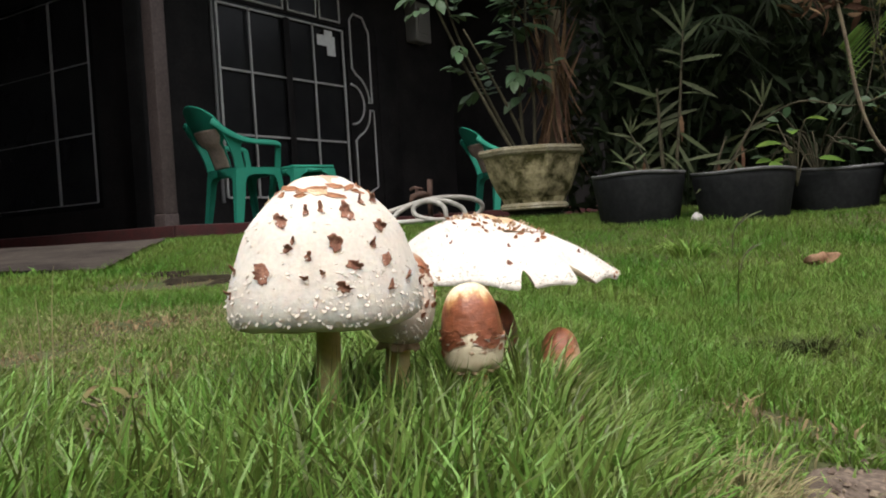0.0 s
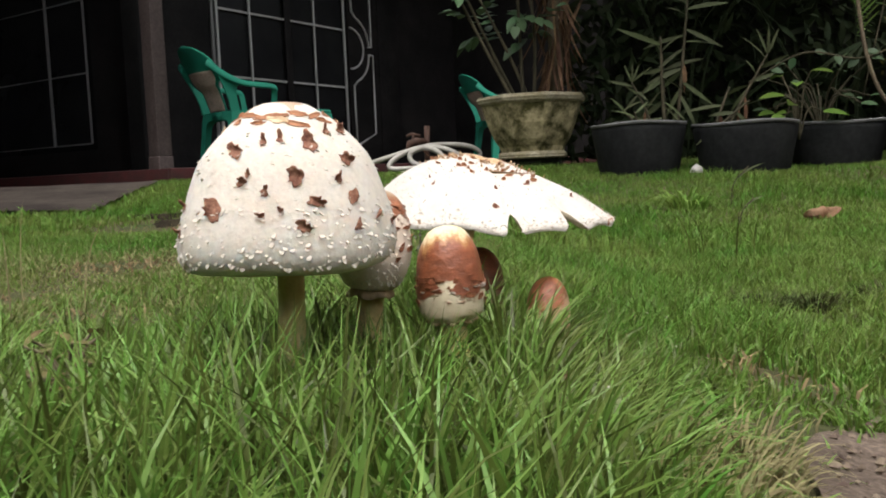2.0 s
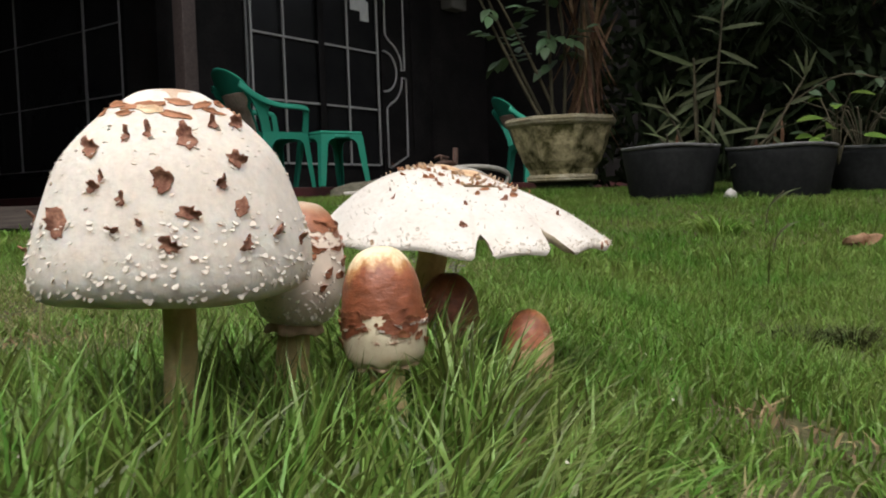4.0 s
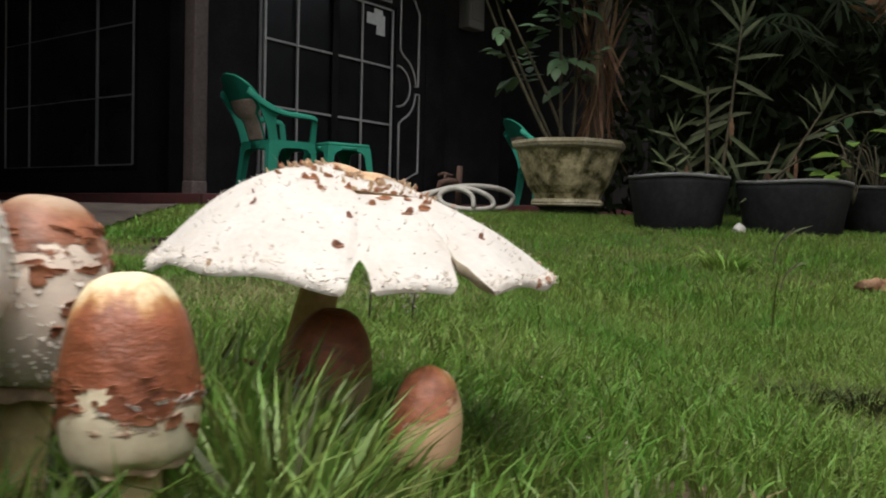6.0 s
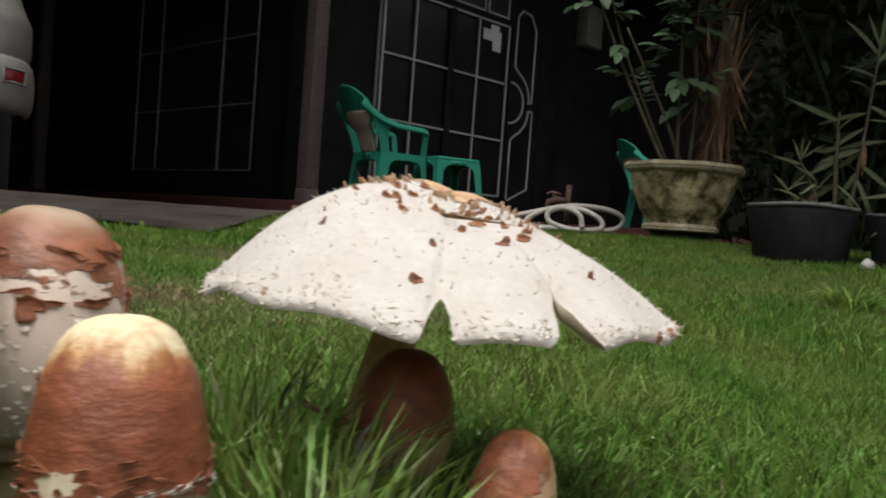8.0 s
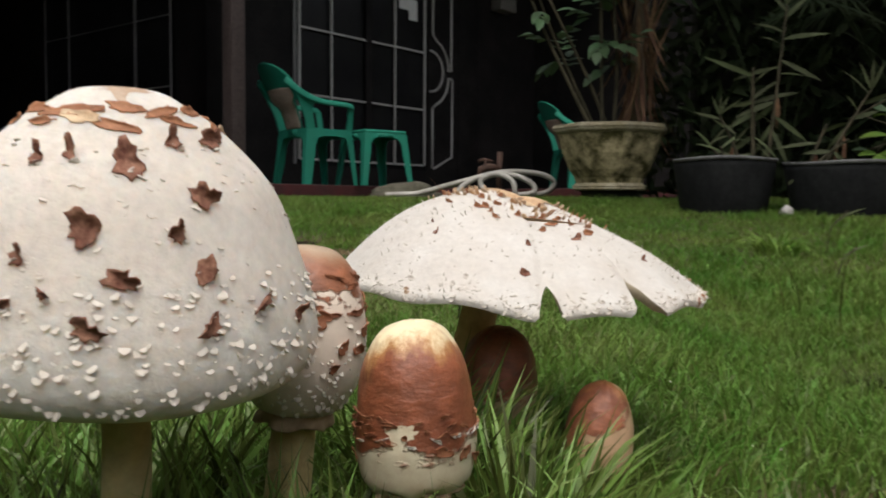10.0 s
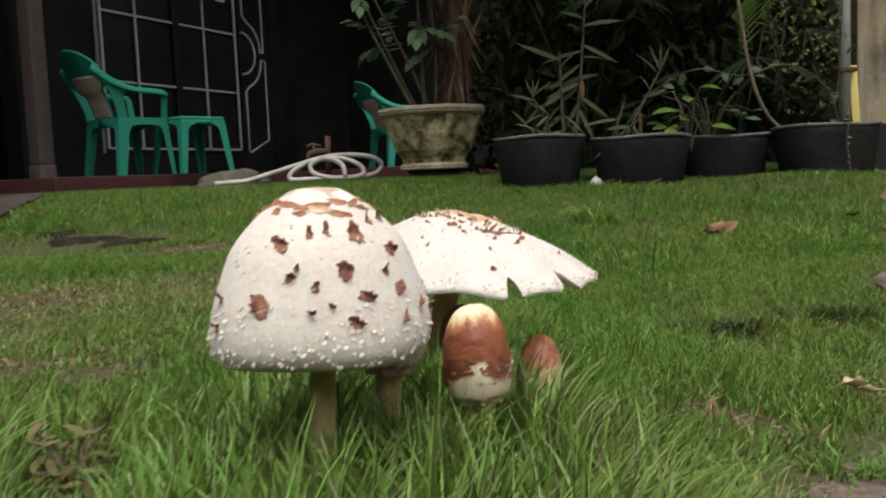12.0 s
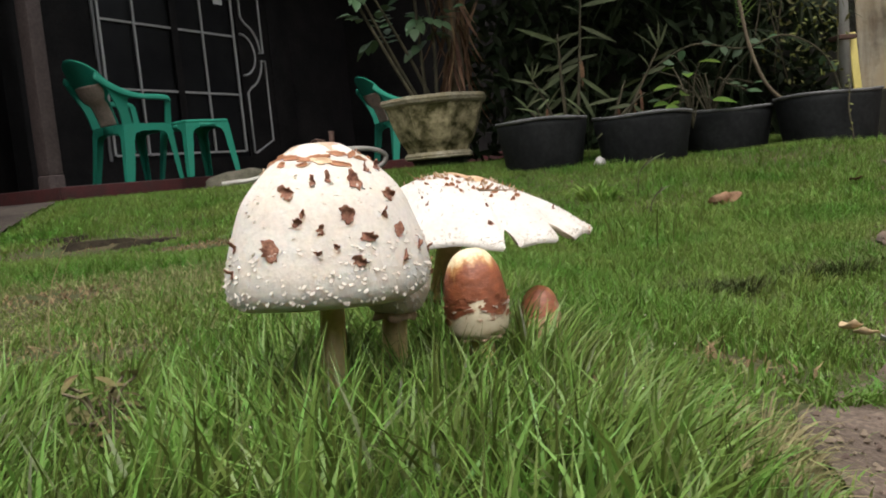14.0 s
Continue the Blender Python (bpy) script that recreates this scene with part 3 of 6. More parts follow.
def arm_chair(m, label):
    """Moulded plastic armchair: faces +x, its feet on z = 0."""
    root = thing("plastic_armchair", m @ Matrix.Diagonal((0.86, 0.86, 1.0, 1.0)), label, "chair", "green chairs on the porch")
    def seat(u, v):
        x, y = -0.22 + 0.45 * u, (v - 0.5) * 0.46
        z = 0.428 - 0.018 * math.sin(math.pi * u) - 0.012 * (1 - (2 * v - 1) ** 2)
        return (x, y, z)
    part("seat", sheet(seat, 10, 8, 0.012), CHAIR_GREEN, root)
    def half(f):
        w = 0.135 + 0.03 * f + 0.105 * float(smooth_step(0.32, 0.56, f))
        return w * (1.0 if f < 0.60 else math.sqrt(max(0.012, 1 - ((f - 0.60) / 0.404) ** 2)))
    def spine(f, y):
        return -0.225 - 0.17 * f - 0.13 * f * f - 0.030 * float(smooth_step(0.34, 0.42, f)) + 0.75 * y * y * (0.4 + f)
    def back(u, v):
        y = (2 * v - 1) * half(u)
        return (spine(u, y), y, 0.42 + 0.49 * u)
    part("backrest", sheet(back, 28, 14, 0.012), CHAIR_GREEN, root)
    def panel(u, v):
        f = 0.03 + 0.60 * u
        y = (2 * v - 1) * half(f) * (0.93 - 0.20 * u * u)
        return (spine(f, y) - 0.0045, y, 0.42 + 0.49 * f)
    part("back_panel", sheet(panel, 18, 10, 0.003), CHAIR_DIRT, root, "grimy brown backrest panel")
    for s in (-1, 1):
        def side(u, z, d):
            return Vector((u, s * (0.246 + 0.026 * (1 - z / 0.43) - d), z))
        def rear(u, z, d):
            return Vector((-0.237 - 0.046 * (1 - z / 0.43) + d, -s * u, z))
        def fore(u, z, d):
            return Vector((0.240 + 0.046 * (1 - z / 0.43) - d, -s * u, z))
        leg = moulded(bmesh.new(), REAR_IN, REAR_OUT, side)
        part("leg", moulded(leg, SMALL_IN, SMALL_OUT, rear), CHAIR_GREEN, root, smooth=False)
        leg = moulded(bmesh.new(), FRONT_IN, FRONT_OUT, side)
        part("leg", moulded(leg, SMALL_IN, SMALL_OUT, fore), CHAIR_GREEN, root, smooth=False)
        part("side_rail", moulded(bmesh.new(), [(-0.05, 0.380), (0.10, 0.380)], [(-0.05, 0.434), (0.10, 0.434)], side), CHAIR_GREEN, root, smooth=False)
        # upright that carries the back, and the arm sweeping down from it
        post = [(-0.245, 0.425), (-0.262, 0.50), (-0.300, 0.58), (-0.360, 0.67), (-0.42, 0.745)]
        lead = [(-0.150, 0.425), (-0.172, 0.50), (-0.188, 0.56), (-0.180, 0.61), (-0.14, 0.635)]
        part("back_post", moulded(bmesh.new(), lead, post, lambda u, z, d: Vector((u, s * (0.246 + 0.10 * max(0, z - 0.43) - d), z)), 0.012), CHAIR_GREEN, root, smooth=False)
        pts = curve_points([(-0.45, s * 0.225, 0.785), (-0.33, s * 0.262, 0.705), (-0.20, s * 0.282, 0.654), (-0.06, s * 0.290, 0.632), (0.10, s * 0.290, 0.628), (0.20, s * 0.286, 0.620), (0.226, s * 0.283, 0.600)], 5)
        n = len(pts)
        part("armrest", tube(bmesh.new(), pts, [0.046 - 0.018 * min(1, 2.2 * i / n) for i in range(n)], 10, 0.5), CHAIR_GREEN, root)
        part("arm_post", moulded(bmesh.new(), [(0.182, 0.615), (0.186, 0.52), (0.184, 0.425)], [(0.236, 0.610), (0.242, 0.52), (0.246, 0.425)], lambda u, z, d: Vector((u, s * (0.246 + 0.20 * max(0, z - 0.43) - d), z)), 0.014), CHAIR_GREEN, root, smooth=False)
    for x in (-0.237, 0.234):
        part("cross_rail", box(bmesh.new(), (x, -0.08, 0.374), (x + 0.006, 0.08, 0.432)), CHAIR_GREEN, root)
    return root


def stool(m, label):
    """Square moulded stool with arched sides."""
    root = thing("plastic_stool", m, label, "stool")
    part("top", box(bmesh.new(), (-0.192, -0.192, 0.408), (0.192, 0.192, 0.440), 0.015), CHAIR_GREEN, root)
    out = [(-0.232, 0), (-0.208, 0.25), (-0.198, 0.36), (-0.192, 0.405), (-0.18, 0.414), (-0.07, 0.414)]
    inn = [(-0.190, 0), (-0.150, 0.25), (-0.140, 0.33), (-0.124, 0.358), (-0.098, 0.374), (-0.07, 0.380)]
    for a in range(4):
        r = Matrix.Rotation(radians(90 * a), 4, "Z")
        def here(u, z, d):
            return r @ Vector((u, -0.192 - 0.040 * (1 - z / 0.41) + d, z))
        def there(u, z, d):
            return r @ Vector((-0.192 - 0.040 * (1 - z / 0.41) + d, u, z))
        part("leg", moulded(moulded(bmesh.new(), inn, out, here), inn, out, there), CHAIR_GREEN, root, smooth=False)
        part("apron", moulded(bmesh.new(), [(-0.07, 0.380), (0.07, 0.380)], [(-0.07, 0.414), (0.07, 0.414)], here), CHAIR_GREEN, root)
    return root


arm_chair(pose(-1.60, 6.96, 0.262, 0, 0, 46), "worn green plastic armchair with a grimy backrest on the porch")
stool(pose(-1.155, 7.13, 0.262, 0, 0, 40), "green plastic stool on the porch beside the chair")
arm_chair(pose(0.66, 9.40, 0.262, 0, 0, 24), "green plastic armchair on the porch behind the planter")

# meter box on the end of the wall
meter = thing("meter_box", HOUSE @ Matrix.Translation((4.35, -0.16, 2.50)), "grey metal meter box on the dark wall", "meter box")
part("case", box(bmesh.new(), (-0.16, -0.02, 0.0), (0.16, 0.158, 0.50), 0.02), METER, meter)
part("cover", box(bmesh.new(), (-0.12, -0.035, 0.10), (0.12, -0.021, 0.42), 0.006), METER, meter)

# ---- car in the carport ----
def build_car(m):
    car = thing("parked_car", m, "cream coloured car parked in the dark carport", "car")
    def corner(x, reach=0.42):
        """Half-width share at x behind the tail: the plan's rounded corner."""
        t = min(1.0, max(0.0, (x + 0.02) / reach))
        return 0.66 + 0.34 * math.sqrt(max(0.0, 1 - (1 - t) ** 2))
    def body(u, v):
        x = -0.02 + 4.0 * v ** 1.6
        prof = [(0.78, 0.74), (0.83, 0.78), (0.845, 0.86), (0.84, 0.98), (0.80, 1.07), (0.68, 1.42), (0.56, 1.50)]
        k = (1 - abs(2 * u - 1)) * (len(prof) - 1)
        i = min(int(k), len(prof) - 2)
        y, z = (prof[i][j] + (prof[i + 1][j] - prof[i][j]) * (k - i) for j in (0, 1))
        if z > 1.07 and x > 2.4:
            z = 1.07 + (z - 1.07) * max(0.05, 1 - (x - 2.4) / 0.7)
        return (x + 0.18 * max(0.0, z - 1.0) * (x < 1), y * corner(x) * (-1 if u < 0.5 else 1), z)
    part("body", sheet(body, 48, 60, 0.02), CAR_PAINT, car)
    def tail(u, v):
        return (-0.035 + 0.18 * max(0.0, 0.68 + 0.72 * v - 1.0) - 0.02 * math.sin(math.pi * v), (2 * u - 1) * 0.545, 0.68 + 0.72 * v)
    part("tailgate", sheet(tail, 12, 16, 0.02), CAR_PAINT, car)
    part("rear_window", box(bmesh.new(), (0.02, -0.46, 1.10), (0.045, 0.46, 1.36), 0.01), GLASS_DARK, car)
    for s in (-1, 1):
        part("panel_seam", box(bmesh.new(), (-0.045, s * 0.553 - 0.006, 0.68), (0.0, s * 0.553 + 0.006, 1.05)), RUBBER, car, "dark joint beside the tailgate", smooth=False)
    def wrap(u, v):
        """Round the tail from one flank to the other: u along, v up."""
        a = math.pi * (u - 0.5)
        bulge = math.sin(math.pi * min(1, max(0, v))) ** 0.45
        c, q = math.cos(a), math.sin(a)
        return (0.42 - (0.50 + 0.035 * bulge) * math.copysign(abs(c) ** 0.6, c), (0.835 + 0.03 * bulge) * math.copysign(abs(q) ** 0.55, q), 0.53 + 0.25 * v)
    part("bumper", sheet(wrap, 64, 12, 0.02), BUMPER_GREY, car, "dull cream plastic bumper")
    for s in (-1, 1):
        x, y, z = wrap(0.5 + 0.30 * s, 0.66)
        turn = math.degrees(math.atan2(*[b - a for a, b in zip(wrap(0.5 + 0.28 * s, 0.66)[:2], wrap(0.5 + 0.32 * s, 0.66)[:2])][::-1]))
        lamp = part("tail_light", box(bmesh.new(), (-0.062, -0.022, -0.028), (0.062, 0.022, 0.028), 0.006), LAMP_RED, car, "red lamp set into the bumper")
        lamp.matrix_local = pose(x, y, z, 0, 0, turn)
        rim = bmesh.new()
        for lo, hi in (((-0.074, -0.026, 0.029), (0.074, 0.026, 0.037)), ((-0.074, -0.026, -0.037), (0.074, 0.026, -0.029)), ((-0.074, -0.026, -0.029), (-0.064, 0.026, 0.029)), ((0.064, -0.026, -0.029), (0.074, 0.026, 0.029))):
            box(rim, lo, hi, 0.003)
        part("lamp_surround", rim, BUMPER_GREY, car).matrix_local = pose(x, y, z, 0, 0, turn)
        for x in (0.75, 3.15):
            w = part("wheel", lathe(bmesh.new(), [(0.0, -0.09), (0.22, -0.09), (0.29, -0.08), (0.30, 0.0), (0.29, 0.08), (0.22, 0.09), (0.0, 0.09)], 28), RUBBER, car)
            w.matrix_local = pose(x, s * 0.70, 0.30, 90, 0, 0)
    part("underbody", box(bmesh.new(), (0.15, -0.66, 0.22), (3.8, 0.66, 0.68), 0.05), RUBBER, car)
    return car


build_car(pose(-3.345, 3.495, 0.02, 0, 0, 128))


# ---- planters ----
def concrete_planter(m):
    root = thing("concrete_planter", m, "mossy octagonal concrete planter with a pale rim", "planter")
    def ring(prof, mat, name, label=""):
        bm = lathe(bmesh.new(), prof, 8)
        bmesh.ops.remove_doubles(bm, verts=bm.verts, dist=1e-5)
        bmesh.ops.bevel(bm, geom=[e for e in bm.edges if e.calc_face_angle(0) > 0.3], offset=0.006, segments=2, affect="EDGES")
        part(name, bm, mat, root, label, smooth=False)
    ring([(0.150, 0.095), (0.160, 0.125), (0.185, 0.16), (0.215, 0.23), (0.238, 0.31), (0.244, 0.325), (0.20, 0.325), (0.18, 0.20), (0.0, 0.20)], POT_MAT, "bowl")
    ring([(0.205, 0.31), (0.248, 0.318), (0.262, 0.334), (0.266, 0.352), (0.252, 0.358), (0.205, 0.356), (0.20, 0.33)], POT_RIM, "rim", "pale worn cement rim")
    ring([(0.0, 0.070), (0.165, 0.070), (0.172, 0.082), (0.165, 0.100), (0.150, 0.102), (0.0, 0.102)], POT_RIM, "base_band")
    # foot's dark colour stands in for shade under the base band
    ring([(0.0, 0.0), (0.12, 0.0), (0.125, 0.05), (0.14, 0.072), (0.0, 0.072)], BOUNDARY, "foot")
    bm = lathe(bmesh.new(), [(0.0, 0.315), (0.10, 0.318), (0.205, 0.312)], 20, lambda a, r, z, i: (r, z + 0.01 * math.sin(5 * a)))
    part("earth", bm, SOIL, root)
    return root


def tub(m, r, hgt, label):
    root = thing("plastic_tub", m, label, "plant tub", "black plant tubs")
    bm = lathe(bmesh.new(), [(0.0, 0.0), (r * 0.77, 0.0), (r * 0.80, 0.01), (r * 0.885, hgt * 0.5), (r * 0.965, hgt - 0.03), (r * 0.965, hgt), (r * 0.94, hgt), (r * 0.90, hgt - 0.05), (r * 0.86, hgt * 0.6), (0.0, hgt * 0.6)], 40)
    part("body", bm, TUB_MAT, root)
    bm = lathe(bmesh.new(), [(r * 0.967, hgt - 0.010), (r * 0.99, hgt - 0.008), (r * 1.0, hgt - 0.001), (r * 0.99, hgt + 0.003), (r * 0.945, hgt + 0.001)], 40, lambda a, q, z, i: (q * (1 + 0.012 * math.sin(2 * a + r * 40)), z + 0.003 * math.sin(3 * a + r * 90)))
    part("rim", bm, TUB_RIM, root, "dusty grey rim")
    part("earth", lathe(bmesh.new(), [(0.0, hgt - 0.035), (r * 0.5, hgt - 0.04), (r * 0.93, hgt - 0.05)], 24, lambda a, q, z, i: (q, z + 0.008 * math.sin(4 * a + i))), SOIL, root)
    return root


POT_AT = (0.432, 4.10, 0.119)
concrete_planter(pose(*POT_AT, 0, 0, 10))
TUBS = [(0.775, 3.42, 0.075, 0.186, 0.220), (1.155, 3.32, 0.057, 0.196, 0.220), (1.555, 3.45, 0.060, 0.195, 0.210), (1.885, 3.24, 0.015, 0.20, 0.275)]
for x, y, z, r, hgt in TUBS:
    tub(pose(x, y, z, 0, 0, x * 90), r, hgt, "black plastic plant tub with a dusty rim on the lawn")


# ---- foliage ----
def leaf_rows(places, dirs, normals, lengths, widths, bend=0.25, cols=5, fold=0.12):
    """Verts and quads of pointed leaves, each cols steps long and two wide with a folded midrib."""
    P, D, N = (np.asarray(a, float) for a in (places, dirs, normals))
    D = D / np.linalg.norm(D, axis=1, keepdims=True)
    S = np.cross(D, N)
    S = S / np.maximum(1e-9, np.linalg.norm(S, axis=1, keepdims=True))
    N = np.cross(S, D)
    L, W = np.asarray(lengths)[:, None], np.asarray(widths)[:, None]
    V = []
    for i in range(cols + 1):
        t = i / cols
        wide = (math.sin(math.pi * min(1, t * 0.93 + 0.05)) ** 0.8) * (1 - 0.35 * t)
        mid = P + D * L * t - N * L * bend * t * t
        V += [mid - S * W * wide * 0.5 + N * W * fold * wide, mid, mid + S * W * wide * 0.5 + N * W * fold * wide]
    V = np.stack(V, 1)
    n, k = V.shape[:2]
    base = (np.arange(n) * k)[:, None]
    F = []
    for i in range(cols):
        for j in (0, 1):
            a = i * 3 + j
            F.append(base + np.array([a, a + 1, a + 4, a + 3]))
    return V.reshape(-1, 3), np.stack(F, 1).reshape(-1, 4)


def foliage(name, rows, mat, parent):
    V, F, o = [], [], 0
    for v, f in rows:
        V.append(v)
        F.append(f + o)
        o += len(v)
    return arrays(name, np.concatenate(V), np.concatenate(F), mat, parent)


rng = np.random.default_rng(7)


def unit(n, up=0.0):
    v = rng.normal(size=(n, 3))
    v[:, 2] += up
    return v / np.linalg.norm(v, axis=1, keepdims=True)


def rose_bush(m):
    root = thing("rose_bush", m, "rose-like shrub with thorny canes in the concrete planter", "shrub")
    canes = [[(-0.05, 0, 0), (-0.16, 0, 0.22), (-0.30, 0.02, 0.52), (-0.43, 0.0, 0.85), (-0.50, 0.0, 1.15)], [(-0.03, 0.03, 0), (-0.15, 0.05, 0.26), (-0.30, 0.06, 0.62), (-0.38, 0.06, 0.95)],
             [(0.02, -0.02, 0), (-0.10, -0.03, 0.28), (-0.27, -0.03, 0.62)], [(-0.02, -0.03, 0), (-0.03, -0.04, 0.35), (-0.04, -0.06, 0.75), (-0.02, -0.06, 1.1)], [(0.03, 0.0, 0), (0.04, -0.02, 0.3), (0.02, -0.05, 0.7), (0.10, -0.06, 1.05)]]
    rows = []
    for c in canes:
        pts = curve_points(c, 6)
        n = len(pts)
        part("cane", tube(bmesh.new(), pts, [0.009 - 0.005 * i / n for i in range(n)], 6), CANE, root)
    for k, c in enumerate(canes):
        pts = curve_points(c, 10)
        count = (6, 7, 0, 22, 24)[k]
        for i in range(count):
            q = pts[int(len(pts) * (0.35 + 0.64 * rng.random()))]
            d = unit(1, 0.25)[0]
            d[1] -= 0.3
            stalk = np.array(q) + d * 0.05
            # compound leaf of five
            for off, side in ((0.0, 0.0), (-0.03, 1), (-0.03, -1), (-0.07, 1), (-0.07, -1)):
                s = np.cross(d, (0, 0, 1))
                s = s / max(1e-6, np.linalg.norm(s))
                dd = d + s * side * 0.9
                rows.append(leaf_rows([stalk + d * (0.07 + off)], [dd + np.array([0, 0, -0.25])], [np.array([0, -0.35, 1]) + 0.35 * unit(1)[0]], [0.066 + 0.02 * rng.random()], [0.047 + 0.01 * rng.random()], 0.15))
    foliage("leaves", rows, LEAF_MID, root)
    return root


def dry_fern(m):
    root = thing("dry_palm_stump", m, "small palm with hanging dry brown fronds in the planter", "palm")
    part("trunk", tube(bmesh.new(), [(0, 0, 0), (0.01, 0, 0.2), (0.0, 0.01, 0.42), (0.03, 0, 0.7)], [0.03, 0.035, 0.035, 0.03], 10), BARK, root)
    rows = []
    for i in range(80):
        a = rng.random() * 2 * math.pi
        z = 0.15 + 0.5 * rng.random()
        d = np.array([0.5 * math.cos(a), 0.5 * math.sin(a), 1.3])
        top = np.array([0.035 * math.cos(a), 0.035 * math.sin(a), z])
        L = 0.2 + 0.2 * rng.random()
        if rng.random() < 0.6:
            d[2] = -1.4 - rng.random() * 1.2
        rows.append(leaf_rows([top], [d], [unit(1)[0]], [L], [0.014 + 0.012 * rng.random()], 0.22, 6))
    for i in range(12):
        a = rng.random() * 2 * math.pi
        d = np.array([0.45 * math.cos(a), 0.45 * math.sin(a), 1.0])
        rows.append(leaf_rows([np.array([0, 0, 0.65])], [d], [np.array([d[0], d[1], -0.3])], [0.5 + 0.4 * rng.random()], [0.02], -0.35, 8))
    foliage("dry_fronds", rows, LEAF_DRY, root)
    return root


def pointed_plant(m, lean, tall, label, count=34, size=0.14, sprawl=0.0):
    """Cane-like stems with long narrow leaves: steep at the top, level further down, hanging and withered below."""
    root = thing("leafy_plant", m, label, "plant", "tub plants")
    rows, dry = [], []
    for k in range(3):
        a = 1.7 * k + 0.4
        f = 1.0 if k == 0 else 0.40 + 0.3 * rng.random()
        top = (lean * f + (0.12 * math.cos(a) + sprawl * (k - 1)) * (k > 0), 0.06 * math.sin(a), tall * f)
        pts = curve_points([(0.03 * math.cos(a), 0.03 * math.sin(a), 0), (top[0] * 0.45 + 0.02 * math.cos(a), top[1] * 0.5, top[2] * 0.5), top], 12)
        part("stem", tube(bmesh.new(), pts, [0.008 - 0.005 * i / len(pts) for i in range(len(pts))], 6), CANE, root)
        n = count if k == 0 else count // 2
        for i in range(n):
            t = 0.18 + 0.82 * (i + 0.5 * rng.random()) / n
            q = np.array(pts[min(len(pts) - 1, int(t * len(pts)))])
            side = 1 if i % 2 else -1
            rise = -1.7 + 2.6 * t + 0.40 * rng.normal()
            d = np.array([side * (0.80 + 0.15 * rng.normal()), -0.30 + 0.45 * rng.normal(), rise])
            withered = t < 0.5 and rng.random() < 0.4
            if withered:
                d = np.array([side * 0.18 * rng.random(), -0.2 * rng.random(), -1.0])
            face = np.array([0.5 * rng.normal(), -1.0 + 0.3 * rng.normal(), 0.5 + 0.5 * rng.normal()])
            (dry if withered else rows).append(leaf_rows([q], [d], [face], [size * (0.75 + 0.55 * rng.random())], [size * (0.13 + 0.05 * rng.random())], 0.10 + 0.16 * rng.random()))
        if k == 0:
            for e in (-0.5, 0.1, 0.6):
                rows.append(leaf_rows([np.array(pts[-1])], [(e, -0.1, 1.3)], [(0.2, -1, 0.3)], [size * 0.9], [size * 0.12], 0.08))
    foliage("leaves", rows, LEAF_LIGHT, root)
    if dry:
        foliage("dry_leaves", dry, LEAF_DRY, root)
    return root


def broad_leaf_plant(m, count, size, spread, mat, label, vine=None):
    root = thing("broad_leaf_plant", m, label, "plant", "tub plants")
    rows = []
    for k in range(count):
        a = rng.random() * 2 * math.pi
        e = spread * (0.3 + 0.7 * rng.random())
        p = [(0, 0, 0), (0.4 * e * math.cos(a), 0.4 * e * math.sin(a), 0.10 + 0.08 * rng.random()), (e * math.cos(a), e * math.sin(a), 0.06 + 0.22 * rng.random())]
        if k < 14:
            part("stem", tube(bmesh.new(), curve_points(p, 5), 0.003, 5), CANE, root)
        rows.append(leaf_rows([p[2]], [(math.cos(a), math.sin(a) - 0.3, 0.1 * rng.normal())], [(0.2 * rng.normal(), -0.5, 1)], [size * (0.7 + 0.5 * rng.random())], [size * 0.62], 0.2))
    if vine:
        pts = curve_points(vine, 10)
        part("vine", tube(bmesh.new(), pts, 0.004, 5), CANE, root)
        for q in pts[4::4]:
            rows.append(leaf_rows([q], [unit(1, -0.2)[0]], [(0, -0.8, 0.6)], [size * 0.9], [size * 0.7], 0.1))
    foliage("leaves", rows, mat, root)
    return root


px, py, pz = POT_AT
rose_bush(pose(px - 0.02, py - 0.02, pz + 0.31))
dry_fern(pose(px + 0.12, py + 0.03, pz + 0.31))
pointed_plant(pose(0.90, 3.42, 0.255), 0.09, 0.60, "tall plant with long pointed leaves in a black tub", 15, 0.145)
pointed_plant(pose(0.80, 3.38, 0.255), -0.05, 0.20, "low plant with pointed and withered leaves in a black tub", 12, 0.085, 0.06)
pointed_plant(pose(1.06, 3.34, 0.235), 0.20, 0.30, "leaning plant with narrow leaves in a black tub", 9, 0.12, 0.12)
broad_leaf_plant(pose(1.34, 3.27, 0.205), 9, 0.085, 0.10, LEAF_LIME, "bright green broad-leaved seedling in a black tub")
broad_leaf_plant(pose(1.50, 3.45, 0.235), 14, 0.055, 0.25, LEAF_MID, "climbing plant with round leaves on a long vine", [(-0.30, -0.05, 0.20), (-0.1, -0.08, 0.30), (0.10, -0.1, 0.27), (0.30, -0.08, 0.31), (0.48, -0.05, 0.22), (0.56, -0.05, 0.02)])


